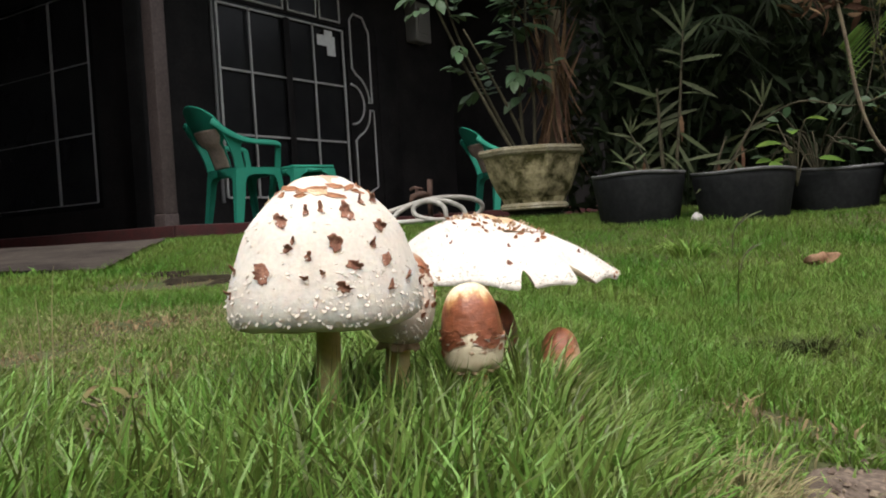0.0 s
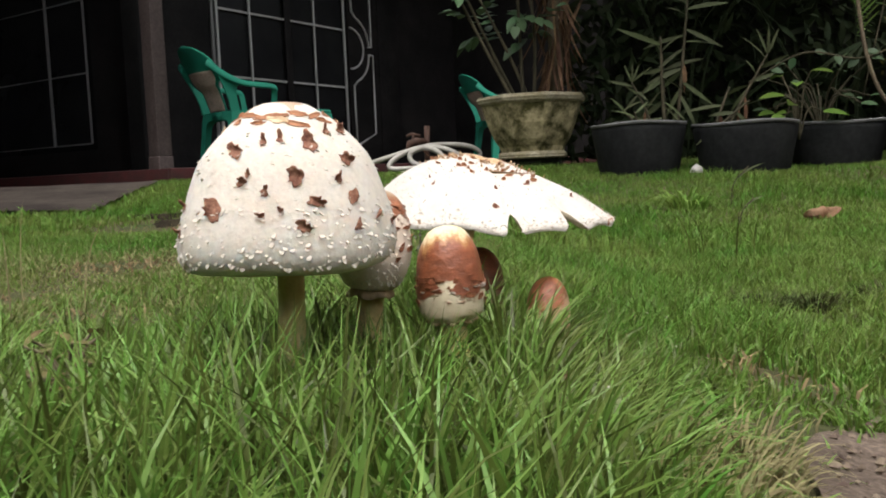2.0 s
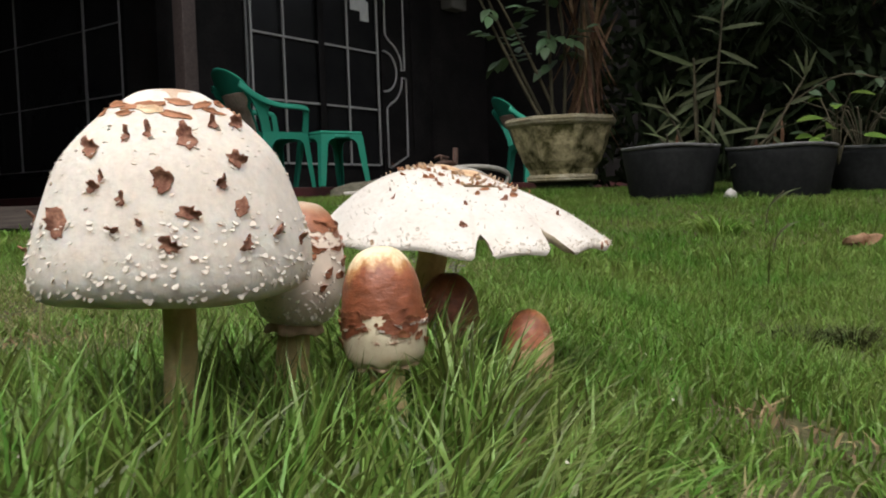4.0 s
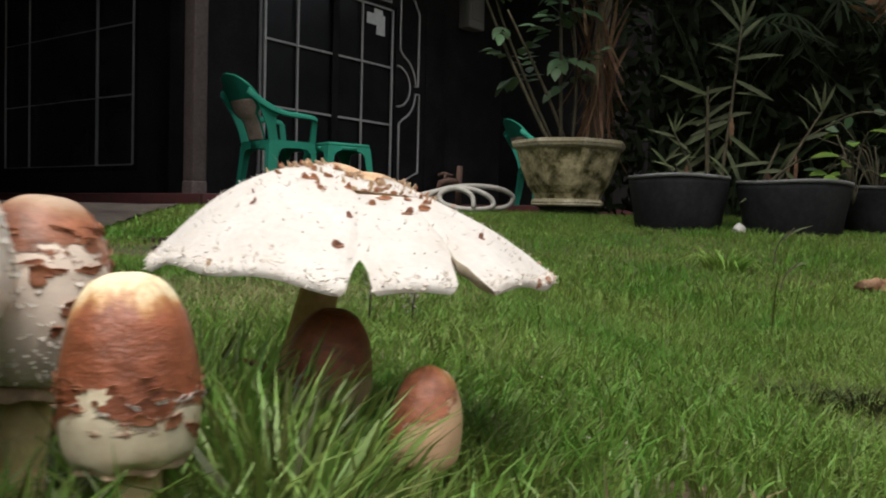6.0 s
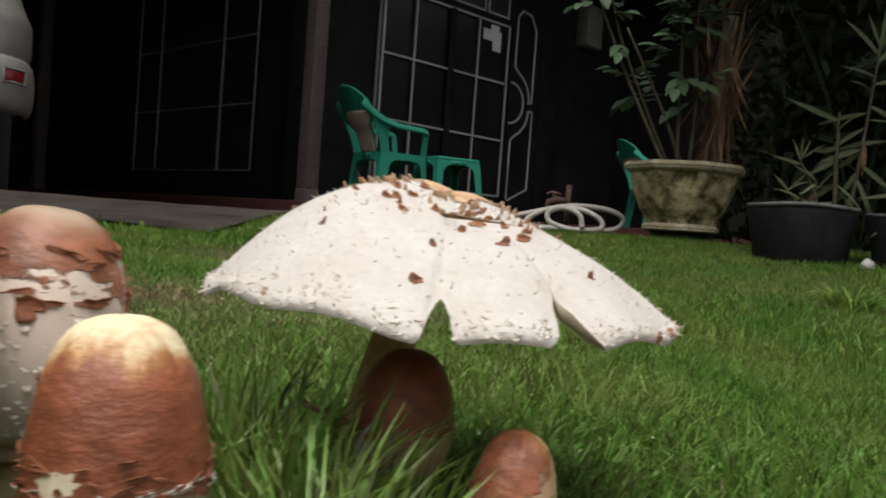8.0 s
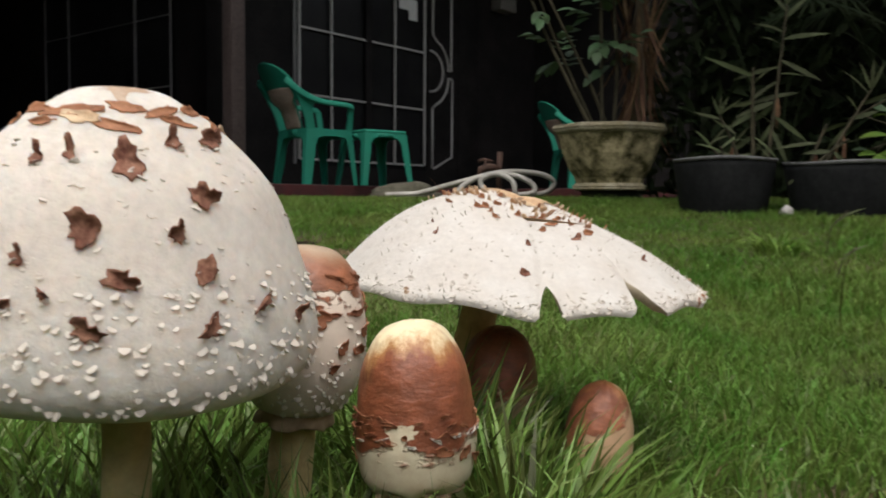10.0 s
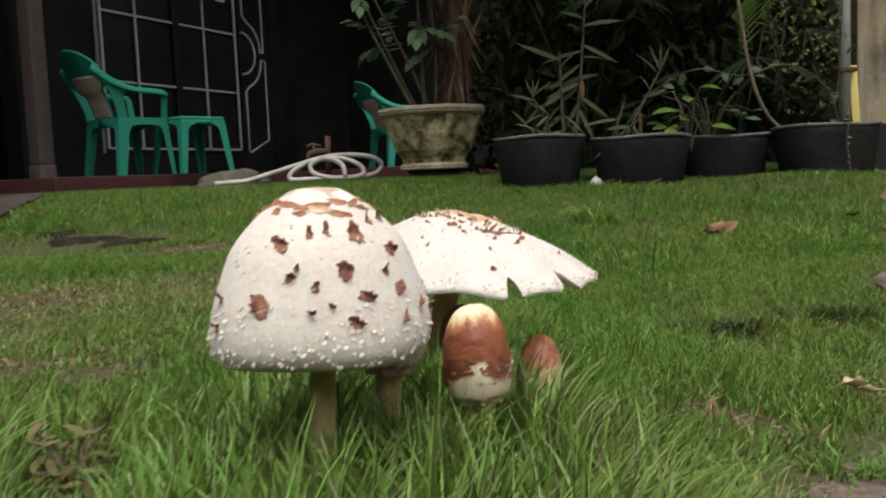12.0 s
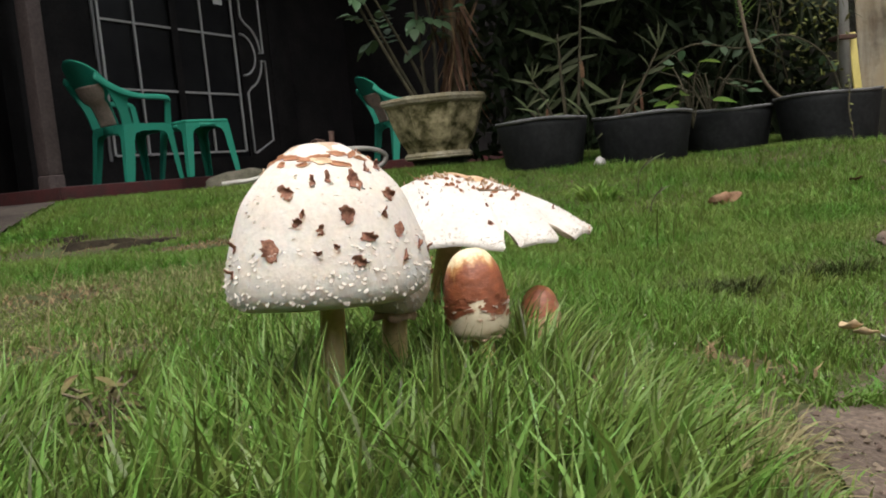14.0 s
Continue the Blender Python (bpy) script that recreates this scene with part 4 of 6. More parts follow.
def fan_palm(m, label, tall, mat, fans=7):
    root = thing("fan_palm", m, label, "palm", "dark palms behind the tubs")
    rows = []
    for k in range(fans):
        a = 2.4 * k
        tip = (0.45 * math.cos(a), 0.30 * math.sin(a), tall + 0.25 * math.sin(1.9 * k))
        pts = curve_points([(0.02 * math.cos(a), 0.02 * math.sin(a), 0), (0.15 * math.cos(a), 0.12 * math.sin(a), tall * 0.6), tip], 6)
        part("stalk", tube(bmesh.new(), pts, 0.0035, 5), LEAF_DARK, root)
        out = np.array([math.cos(a), math.sin(a) - 0.3, -0.15])
        s = np.cross(out, (0, 0, 1))
        for b in np.linspace(-1.35, 1.35, 17):
            d = out * math.cos(b) + s * math.sin(b) + np.array([0, 0, -0.25 * abs(b)])
            rows.append(leaf_rows([tip], [d], [(0, -0.3, 1)], [0.30 + 0.05 * rng.random()], [0.016], 0.25, 5))
    foliage("fronds", rows, mat, root)
    return root


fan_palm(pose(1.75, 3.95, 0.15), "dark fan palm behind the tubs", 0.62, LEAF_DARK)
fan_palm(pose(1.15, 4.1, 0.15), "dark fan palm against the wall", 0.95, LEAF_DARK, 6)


def feather_palm(m, label):
    """A few arching fronds with narrow leaflets in two ranks."""
    root = thing("feather_palm", m, label, "palm")
    rows = []
    for k, (dx, dy, tall) in enumerate(((0.22, -0.10, 0.78), (-0.05, -0.05, 0.62), (0.30, 0.0, 1.15))):
        pts = curve_points([(0, 0, 0), (dx * 0.1, dy * 0.2, tall * 0.6), (dx * 0.5, dy, tall), (dx * 1.3, dy * 1.4, tall * 1.08)], 8)
        part("stalk", tube(bmesh.new(), pts, 0.004, 5), LEAF_DARK, root)
        for q in pts[12:]:
            for sgn in (-1, 1):
                rows.append(leaf_rows([q], [(0.55 + 0.3 * sgn, -0.35 * sgn - 0.2, 0.55 + 0.55 * sgn)], [(-0.3, -0.8, 0.4)], [0.13 + 0.03 * rng.random()], [0.012], 0.12, 5))
    foliage("frond_leaf", rows, LEAF_LIME, root)["kind"] = "stuff"
    return root


feather_palm(pose(1.86, 3.92, 0.15), "yellow-green feather palm beside the pipe")


def hedge(x0, x1, y0, y1, z0, z1, n, size):
    P = np.stack([x0 + (x1 - x0) * rng.random(n), y0 + (y1 - y0) * rng.random(n), z0 + (z1 - z0) * rng.random(n)], 1)
    v, f = leaf_rows(P, unit(n, -0.3), unit(n, 0.6), size * (0.6 + 0.8 * rng.random(n)), size * 0.4 * np.ones(n), 0.2, 3)
    return v, f


def hanging_vine(m, label, n, size, w, tall, mat):
    root = thing("climbing_vine", m, label, "vine")
    rows = []
    for k in range(5):
        x0 = w * (rng.random() - 0.5)
        pts = curve_points([(x0, 0, tall), (x0 + 0.06 * rng.normal(), -0.04, tall * 0.6), (x0 + 0.05 * rng.normal(), -0.05, tall * 0.3 * rng.random())], 6)
        part("tendril", tube(bmesh.new(), pts, 0.003, 5), CANE, root)
    P = np.stack([w * (rng.random(n) - 0.5) * (0.6 + 0.5 * rng.random(n)), 0.14 * (rng.random(n) - 0.8), tall * np.sqrt(rng.random(n))], 1)
    rows.append(leaf_rows(P, unit(n), unit(n, 1.0) + np.array([0, -0.6, 0]), size * (0.6 + 0.8 * rng.random(n)), size * 0.55 * np.ones(n), 0.1, 3))
    foliage("leaves", rows, mat, root)
    return root


dry = foliage("dry_foliage", [hedge(1.42, 1.75, 3.30, 3.55, 0.88, 1.15, 90, 0.075)], LEAF_DRY, None)
tagged(dry, "withered brown foliage hanging over the tubs", "foliage", kind="stuff")
hanging_vine(pose(1.93, 3.50, 0.28), "climbing shrub with tiny olive leaves above a tub", 900, 0.028, 0.36, 1.1, LEAF_OLIVE)
sprig = thing("trailing_sprig", pose(1.84, 3.030, 0.02), "thin leafy sprig trailing down the front of a tub", "sprig")
line = curve_points([(0.03, 0.06, 0.285), (0.015, 0.005, 0.29), (0.0, -0.005, 0.20), (0.01, -0.008, 0.10), (0.005, -0.01, 0.02)], 6)
part("stem", tube(bmesh.new(), line, 0.003, 5), CANE, sprig)
foliage("leaves", [leaf_rows([q], [unit(1, -0.2)[0]], [(0, -0.9, 0.5)], [0.018], [0.010], 0.1, 3) for q in line[1::2]], LEAF_OLIVE, sprig)
bent = thing("bent_cane", pose(1.60, 3.36, 0.24), "long grey cane bent over between the tubs", "cane")
part("cane", tube(bmesh.new(), curve_points([(0.24, 0, 0), (0.10, -0.02, 0.10), (0.02, -0.03, 0.28), (-0.02, -0.02, 0.55), (-0.08, 0.02, 0.95)], 8), 0.0075, 7), BARK, bent)


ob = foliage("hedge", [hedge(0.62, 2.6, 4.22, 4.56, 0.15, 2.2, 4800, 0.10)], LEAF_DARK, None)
tagged(ob, "dense dark green foliage along the boundary wall", "hedge", kind="stuff")


# ---- right-hand boundary ----
def slab_wall(name, a, b, thick, tall, mat, label):
    a, b = Vector((*a, 0)), Vector((*b, 0))
    d = (b - a)
    root = thing(name, Matrix.Translation(a) @ Matrix.Rotation(math.atan2(d.y, d.x), 4, "Z"), label, "wall", kind="structure")
    part("wall_body", box(bmesh.new(), (0, 0, -0.1), (d.length, thick, tall), 0.01), mat, root, smooth=False)
    return root


# leaves above the view, added to shade the border's plants
ob = foliage("shade_canopy", [hedge(0.4, 1.72, 2.5, 6.2, 2.1, 3.2, 2150, 0.34)], LEAF_DARK, None)
tagged(ob, "unseen dark leaf canopy added to shade the planted border", "canopy", kind="stuff")
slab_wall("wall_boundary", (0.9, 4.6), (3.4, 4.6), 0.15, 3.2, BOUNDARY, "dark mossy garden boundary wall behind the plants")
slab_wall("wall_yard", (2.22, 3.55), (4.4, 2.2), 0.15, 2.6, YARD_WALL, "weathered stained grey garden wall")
# added dark strip, standing in for shadow along the wall's foot
slab_wall("wall_foot_strip", (2.206, 3.527), (4.386, 2.177), 0.024, 0.30, BOUNDARY, "added dark strip along the foot of the garden wall")
# unseen walls, added to keep low sky light and its reflections off the house
slab_wall("unseen_wall_rear", (6.5, -5.5), (-7.5, -5.5), 0.15, 2.8, YARD_WALL, "unseen plain wall added behind the camera to cut sky reflections")
slab_wall("unseen_wall_left", (-7.5, -5.5), (-7.5, 15.0), 0.15, 4.6, BOUNDARY, "unseen tall dark wall added to keep sky light off the house")
slab_wall("unseen_wall_right", (4.4, 2.2), (6.5, -5.5), 0.15, 2.6, YARD_WALL, "unseen plain wall added along the garden path")
pipe = thing("drain_pipe", pose(2.13, 3.50, 0.10), "white plastic drain pipe standing by the wall", "pipe")
part("pipe", tube(bmesh.new(), [(0, 0, 0.22), (0, 0, 1.0), (0, 0, 2.4)], 0.024, 16), PVC, pipe)
part("bracket", box(bmesh.new(), (-0.04, -0.034, 0.42), (0.04, 0.05, 0.44), 0.003), IRON, pipe)
board = thing("yellow_board", pose(2.20, 3.50, 0.10), "yellow painted board leaning by the pipe", "board")
part("board", box(bmesh.new(), (-0.018, 0.0, 0.20), (0.018, 0.012, 0.45), 0.003, pose(0, 0, 0, 0, -4, 0)), YELLOW, board)

# ---- tap, hose and stones by the porch ----
tap = thing("garden_tap", pose(-0.07, 4.40, 0.13), "rusty garden tap on a short standing pipe", "tap")
part("pipe", tube(bmesh.new(), [(0, 0, 0), (0, 0, 0.12), (0.005, 0, 0.25)], 0.014, 10), IRON, tap)
part("tap_body", tube(bmesh.new(), [(0.0, 0, 0.17), (-0.05, -0.01, 0.175), (-0.085, -0.02, 0.165), (-0.095, -0.02, 0.12)], [0.016, 0.02, 0.018, 0.014], 10), IRON, tap)
part("tap_handle", tube(bmesh.new(), [(-0.10, -0.01, 0.20), (-0.075, -0.01, 0.212), (-0.03, -0.01, 0.20)], 0.008, 8), IRON, tap)
part("spindle", tube(bmesh.new(), [(-0.065, -0.01, 0.17), (-0.065, -0.01, 0.21)], 0.008, 8), IRON, tap)
hose = thing("garden_hose", pose(-0.05, 4.36, 0.135), "coiled pale grey garden hose around the tap", "hose")
pts = [(-0.58, 0.05, 0.010), (-0.50, 0.05, 0.014), (-0.42, 0.04, 0.018), (-0.28, 0.02, 0.055), (-0.13, 0.0, 0.095), (-0.03, -0.02, 0.118), (0.08, 0.0, 0.125), (0.19, 0.03, 0.112),
       (0.245, 0.05, 0.080), (0.225, 0.04, 0.035), (0.15, 0.0, 0.014), (0.05, -0.04, 0.013), (-0.08, -0.07, 0.013), (-0.20, -0.06, 0.014), (-0.195, -0.05, 0.050), (-0.12, -0.03, 0.095),
       (-0.03, -0.035, 0.112), (0.06, -0.04, 0.105), (0.135, -0.05, 0.070), (0.15, -0.06, 0.030), (0.10, -0.08, 0.014), (0.0, -0.08, 0.014), (-0.09, -0.06, 0.040), (-0.10, -0.05, 0.085), (-0.03, -0.06, 0.110), (0.045, -0.07, 0.080), (0.06, -0.09, 0.016)]
pts = [(x, y, z + 0.022) for x, y, z in pts]
part("hose_line", tube(bmesh.new(), curve_points(pts, 4), 0.0125, 8), HOSE_MAT, hose)


def stone(name, m, sx, sy, sz, seed, mat, label, category, kind="", group=""):
    bm = bmesh.new()
    bmesh.ops.create_icosphere(bm, subdivisions=3, radius=1.0)
    for v in bm.verts:
        n = noise.noise(v.co * 1.4 + Vector((seed, seed * 2.1, 0))) * 0.35 + noise.noise(v.co * 4 + Vector((seed, 0, 0))) * 0.08
        v.co *= 1 + n
        v.co.x, v.co.y, v.co.z = v.co.x * sx, v.co.y * sy, max(v.co.z, -0.4) * sz
    ob = part(name, bm, mat)
    ob.matrix_world = m
    return tagged(ob, label, category, group, kind)


stone("stone_slab", pose(-0.60, 4.80, 0.165, 3, -4, 10), 0.20, 0.12, 0.07, 3.1, RUBBLE, "flat grey stone lying by the porch step", "stone")
for x, y, z, q, k in ((2.12, 3.10, 0.030, 0.09, 4.2), (2.26, 3.02, 0.025, 0.07, 5.1), (2.36, 3.14, 0.03, 0.10, 6.4), (2.20, 2.92, 0.015, 0.05, 7.7), (2.48, 3.02, 0.02, 0.08, 8.3)):
    stone("rubble_stone", pose(x, y, z, 4 * k, 3, 40 * k), q, 0.7 * q, 0.45 * q, k, RUBBLE, "mossy broken stone lying beside the last tub", "stone", group="rubble by the wall")
PALE_STONE = material("pale_stone", (0.38, 0.37, 0.34), 0.85, tint=(0.22, 0.21, 0.19), scale=40, fine=0.2)
stone("pale_stone", pose(0.935, 3.20, 0.105), 0.022, 0.02, 0.022, 1.7, PALE_STONE, "small pale stone between the tubs", "stone")


# ---- mushrooms ----
class Turned:
    """A surface of revolution that loose pieces can be laid on."""

    def __init__(self, prof, n=80, shape=None):
        self.prof = interp(prof, n)
        self.shape = shape

    def at(self, az, s, lift=0.0):
        k = min(max(s, 0.0), 1.0) * (len(self.prof) - 1)
        i = min(int(k), len(self.prof) - 2)
        (r0, z0), (r1, z1) = self.prof[i], self.prof[i + 1]
        f = k - i
        r, z = r0 + (r1 - r0) * f, z0 + (z1 - z0) * f
        if self.shape:
            r, z = self.shape(az, r, z, k)
        d = Vector((r1 - r0, z1 - z0)).normalized()
        out = Vector((-d.y * math.cos(az), -d.y * math.sin(az), d.x))
        return Vector((r * math.cos(az), r * math.sin(az), z)) + out * lift, out

    def length(self):
        return sum(math.hypot(b[0] - a[0], b[1] - a[1]) for a, b in zip(self.prof, self.prof[1:]))

    def radius(self, s):
        return max(0.002, self.prof[min(len(self.prof) - 1, int(s * (len(self.prof) - 1)))][0])


def flake(surface, az, s, w, h, seed, curl=0.0012, thick=0.00025):
    """A torn scale of skin: ragged outline, lying flat below and peeling away from the cap along its upper edge."""
    r = random.Random(seed)
    bm = bmesh.new()
    n = 20
    length, rad = surface.length(), surface.radius(s)
    tilt = r.uniform(-0.4, 0.4)
    peel = -math.pi / 2 + r.uniform(-0.9, 0.9)
    p1, p2, p3 = (r.uniform(0, 6.28) for _ in range(3))
    edge = [1 + 0.16 * math.sin(2 * 2 * math.pi * j / n + p1) + 0.13 * math.sin(3 * 2 * math.pi * j / n + p2) + r.uniform(-0.30, 0.30) for j in range(n)]
    rows = []
    for ring, f in enumerate((0.0, 0.5, 0.8, 1.0)):
        row = []
        for j in range(n if ring else 1):
            a = 2 * math.pi * j / n
            q = f * (edge[j] if ring == 3 else 0.4 + 0.6 * edge[j])
            u, v = math.cos(a) * q * w / 2, math.sin(a) * q * h / 2
            u, v = u * math.cos(tilt) - v * math.sin(tilt), u * math.sin(tilt) + v * math.cos(tilt)
            up = max(0.0, math.cos(a - peel)) if ring else 0.0
            lift = 0.00022 + curl * up ** 1.3 * f * f * (1 + 0.5 * (edge[j] - 1) * (ring == 3)) + 0.00012 * (ring == 3)
            p, out = surface.at(az + u / rad, s + (v + 0.35 * curl * up * f) / length, lift)
            row.append(bm.verts.new(p))
        rows.append(row)
    faces = [bm.faces.new((rows[0][0], rows[1][j], rows[1][(j + 1) % n])) for j in range(n)]
    for a, b in ((1, 2), (2, 3)):
        faces += [bm.faces.new((rows[a][j], rows[b][j], rows[b][(j + 1) % n], rows[a][(j + 1) % n])) for j in range(n)]
    bmesh.ops.recalc_face_normals(bm, faces=faces)
    bmesh.ops.solidify(bm, geom=faces, thickness=thick)
    return bm


def warts(surface, places, parent, size, name="wart", mat=None, rise=1.0):
    """Small raised shreds of the white skin: each a wedge that lifts off along a ragged edge."""
    V, F = [], []
    r = random.Random(5)
    for az, s in places:
        p, out = surface.at(az, s, -0.0002)
        side = Vector((-math.sin(az), math.cos(az), 0))
        up = out.cross(side)
        if up.z > 0:
            up = -up
        turn = r.uniform(-0.7, 0.7)
        side, up = side * math.cos(turn) + up * math.sin(turn), up * math.cos(turn) - side * math.sin(turn)
        q = size * r.uniform(0.4, 1.5)
        lift = rise * q * r.uniform(0.45, 1.0)
        k = len(V)
        V += [p - side * q - up * q * 0.5, p + side * q - up * q * 0.5,
              p - side * q * r.uniform(0.6, 1.0) + up * q * 0.45 + out * lift * r.uniform(0.5, 1), p + up * q * r.uniform(0.5, 1.1) + out * lift * r.uniform(0.9, 1.5), p + side * q * r.uniform(0.6, 1.0) + up * q * 0.45 + out * lift * r.uniform(0.5, 1),
              p - side * q * 0.8 + up * q * 0.55, p + side * q * 0.8 + up * q * 0.55]
        F += [(k, k + 1, k + 3), (k, k + 3, k + 2), (k + 1, k + 4, k + 3), (k + 2, k + 3, k + 5), (k + 3, k + 6, k + 5), (k + 3, k + 4, k + 6), (k, k + 2, k + 5), (k + 1, k + 6, k + 4)]
    ob = arrays(name, np.array([tuple(v) for v in V]), F, mat or WART, parent, smooth=False)
    ob["kind"] = "stuff"
    return ob


def stem_part(parent, pts, radii, name="stem", mat=STEM_MAT, label=""):
    return part(name, tube(bmesh.new(), curve_points(pts, 6), [radii[0] + (radii[1] - radii[0]) * i / (6 * (len(pts) - 1)) for i in range(6 * (len(pts) - 1) + 1)], 20), mat, parent, label)


def gills(parent, r0, r1, z_in, z_out, n, scale_r=None):
    """Thin radial plates under a cap."""
    V, F = [], []
    for k in range(n):
        a = 2 * math.pi * k / n
        q = 1.0 if scale_r is None else scale_r(a)
        c, s = math.cos(a), math.sin(a)
        i = len(V)
        V += [(r0 * c, r0 * s, z_in), (r0 * c, r0 * s, z_in - 0.004), (r1 * q * 0.6 * c, r1 * q * 0.6 * s, (z_in + z_out) / 2 - 0.004), (r1 * q * c, r1 * q * s, z_out - 0.0006), (r1 * q * c, r1 * q * s, z_out), (r1 * q * 0.6 * c, r1 * q * 0.6 * s, (z_in + z_out) / 2 + 0.002)]
        F.append((i, i + 1, i + 2, i + 5))
        F.append((i + 5, i + 2, i + 3, i + 4))
    return arrays("gills", V, F, GILL_MAT, parent, smooth=False)


def soil_at(x, y):
    return float(height(x, y))


CROWN_PALE = material("crown_pale", (0.53, 0.415, 0.315), 0.7, spec=0.2, tint=(0.40, 0.255, 0.165), scale=130, amount=0.8, fine=0.12, fine_scale=500, bump=0.3, bump_scale=500)
RUSSET = material("russet_scale", (0.26, 0.105, 0.05), 0.65, spec=0.3, tint=(0.40, 0.19, 0.10), scale=200, amount=0.9, fine=0.25, fine_scale=700, bump=0.4, bump_scale=600)


EGG_BROWN = material("egg_scale", (0.25, 0.088, 0.043), 0.55, spec=0.3, tint=(0.36, 0.155, 0.085), scale=240, amount=0.9, fine=0.25, fine_scale=700, bump=0.4, bump_scale=600)


RING_TAN = material("ring_tan", (0.48, 0.36, 0.25), 0.8, spec=0.15, tint=(0.30, 0.20, 0.12), scale=150, amount=0.9, fine=0.2, fine_scale=500)


# where flakes lie: turn in degrees, way down the cap, width and height in mm
BELL_SCALES = ((-112, .464, 5.4, 5.9), (-94, .409, 2.7, 4.1), (-82, .396, 2.3, 4.1), (-61, .416, 5.0, 7.3), (-40, .336, 3.3, 4.2), (-16, .336, 6.2, 4.7), (-37, .511, 4.6, 4.6), (-104, .612, 3.1, 3.6), (-101, .576, 2.2, 3.6), (-91, .654, 2.6, 4.0), (-74, .589, 5.7, 6.6),
               (-48, .591, 2.7, 4.0), (-42, .687, 2.7, 5.4), (-64, .699, 4.8, 4.0), (-83, .734, 2.2, 2.2), (-93, .759, 2.2, 2.2), (-72, .807, 5.2, 3.9), (-119, .739, 5.8, 8.5), (-152, .699, 2.8, 4.2), (-151, .82, 3.8, 3.8), (-42, .81, 4.4, 4.0), (-24, .775, 5.0, 2.8), (-8, .82, 2.8, 3.4))
EGG_SCALES = ((-62, .47, 5.4, 4.4), (-40, .60, 3.2, 4.0), (-20, .62, 3.4, 3.4), (-47, .70, 2.4, 3.2), (-96, .60, 3.6, 4.2), (-8, .53, 4.2, 3.4), (30, .55, 5, 4), (80, .52, 5, 4), (140, .56, 5, 4), (-140, .55, 5, 4))
FLAT_SCALES = ((-121, .655, 3.2, 3.0), (-127, .60, 2.2, 1.8), (-84, .61, 2.6, 2.4), (-86, .79, 4.6, 3.0), (-32, .70, 4.2, 2.8), (-58, .52, 5.6, 3.2), (-45, .471, 6.6, 3.4), (-110, .388, 5.3, 2.8), (-88, .373, 3.5, 2.2), (-67, .393, 6.6, 3.0), (-121, .30, 5.5, 2.4), (-48, .378, 6.0, 2.8), (-104, .331, 4.6, 2.3), (-100, .46, 4.0, 2.0), (-74, .45, 3.4, 2.0))


RIM_TAN = material("rim_tan", (0.52, 0.40, 0.28), 0.8, spec=0.15, tint=(0.40, 0.25, 0.16), scale=150, amount=0.9)


RIM_PALE = material("rim_pale", (0.64, 0.59, 0.53), 0.8, spec=0.15, tint=(0.56, 0.49, 0.42), scale=150, amount=0.9)


def fibres(surface, places, parent, mat, size=0.0011):
    """Thin upturned shreds of skin standing on a cap."""
    V, F = [], []
    r = random.Random(6)
    for az, s in places:
        p, out = surface.at(az, s, -0.0002)
        side = Vector((-math.sin(az), math.cos(az), 0))
        up = out.cross(side)
        tip = p + (out * r.uniform(0.5, 1.3) + up * r.uniform(-1.2, 1.0) + side * r.uniform(-0.9, 0.9)) * size
        k = len(V)
        V += [p + side * size * 0.22, p - side * size * 0.22, p + up * size * 0.3, tip]
        F += [(k, k + 2, k + 3), (k + 2, k + 1, k + 3), (k + 1, k, k + 3)]
    ob = arrays("fibre", np.array([tuple(v) for v in V]), F, mat, parent, smooth=False)
    ob["kind"] = "stuff"
    return ob


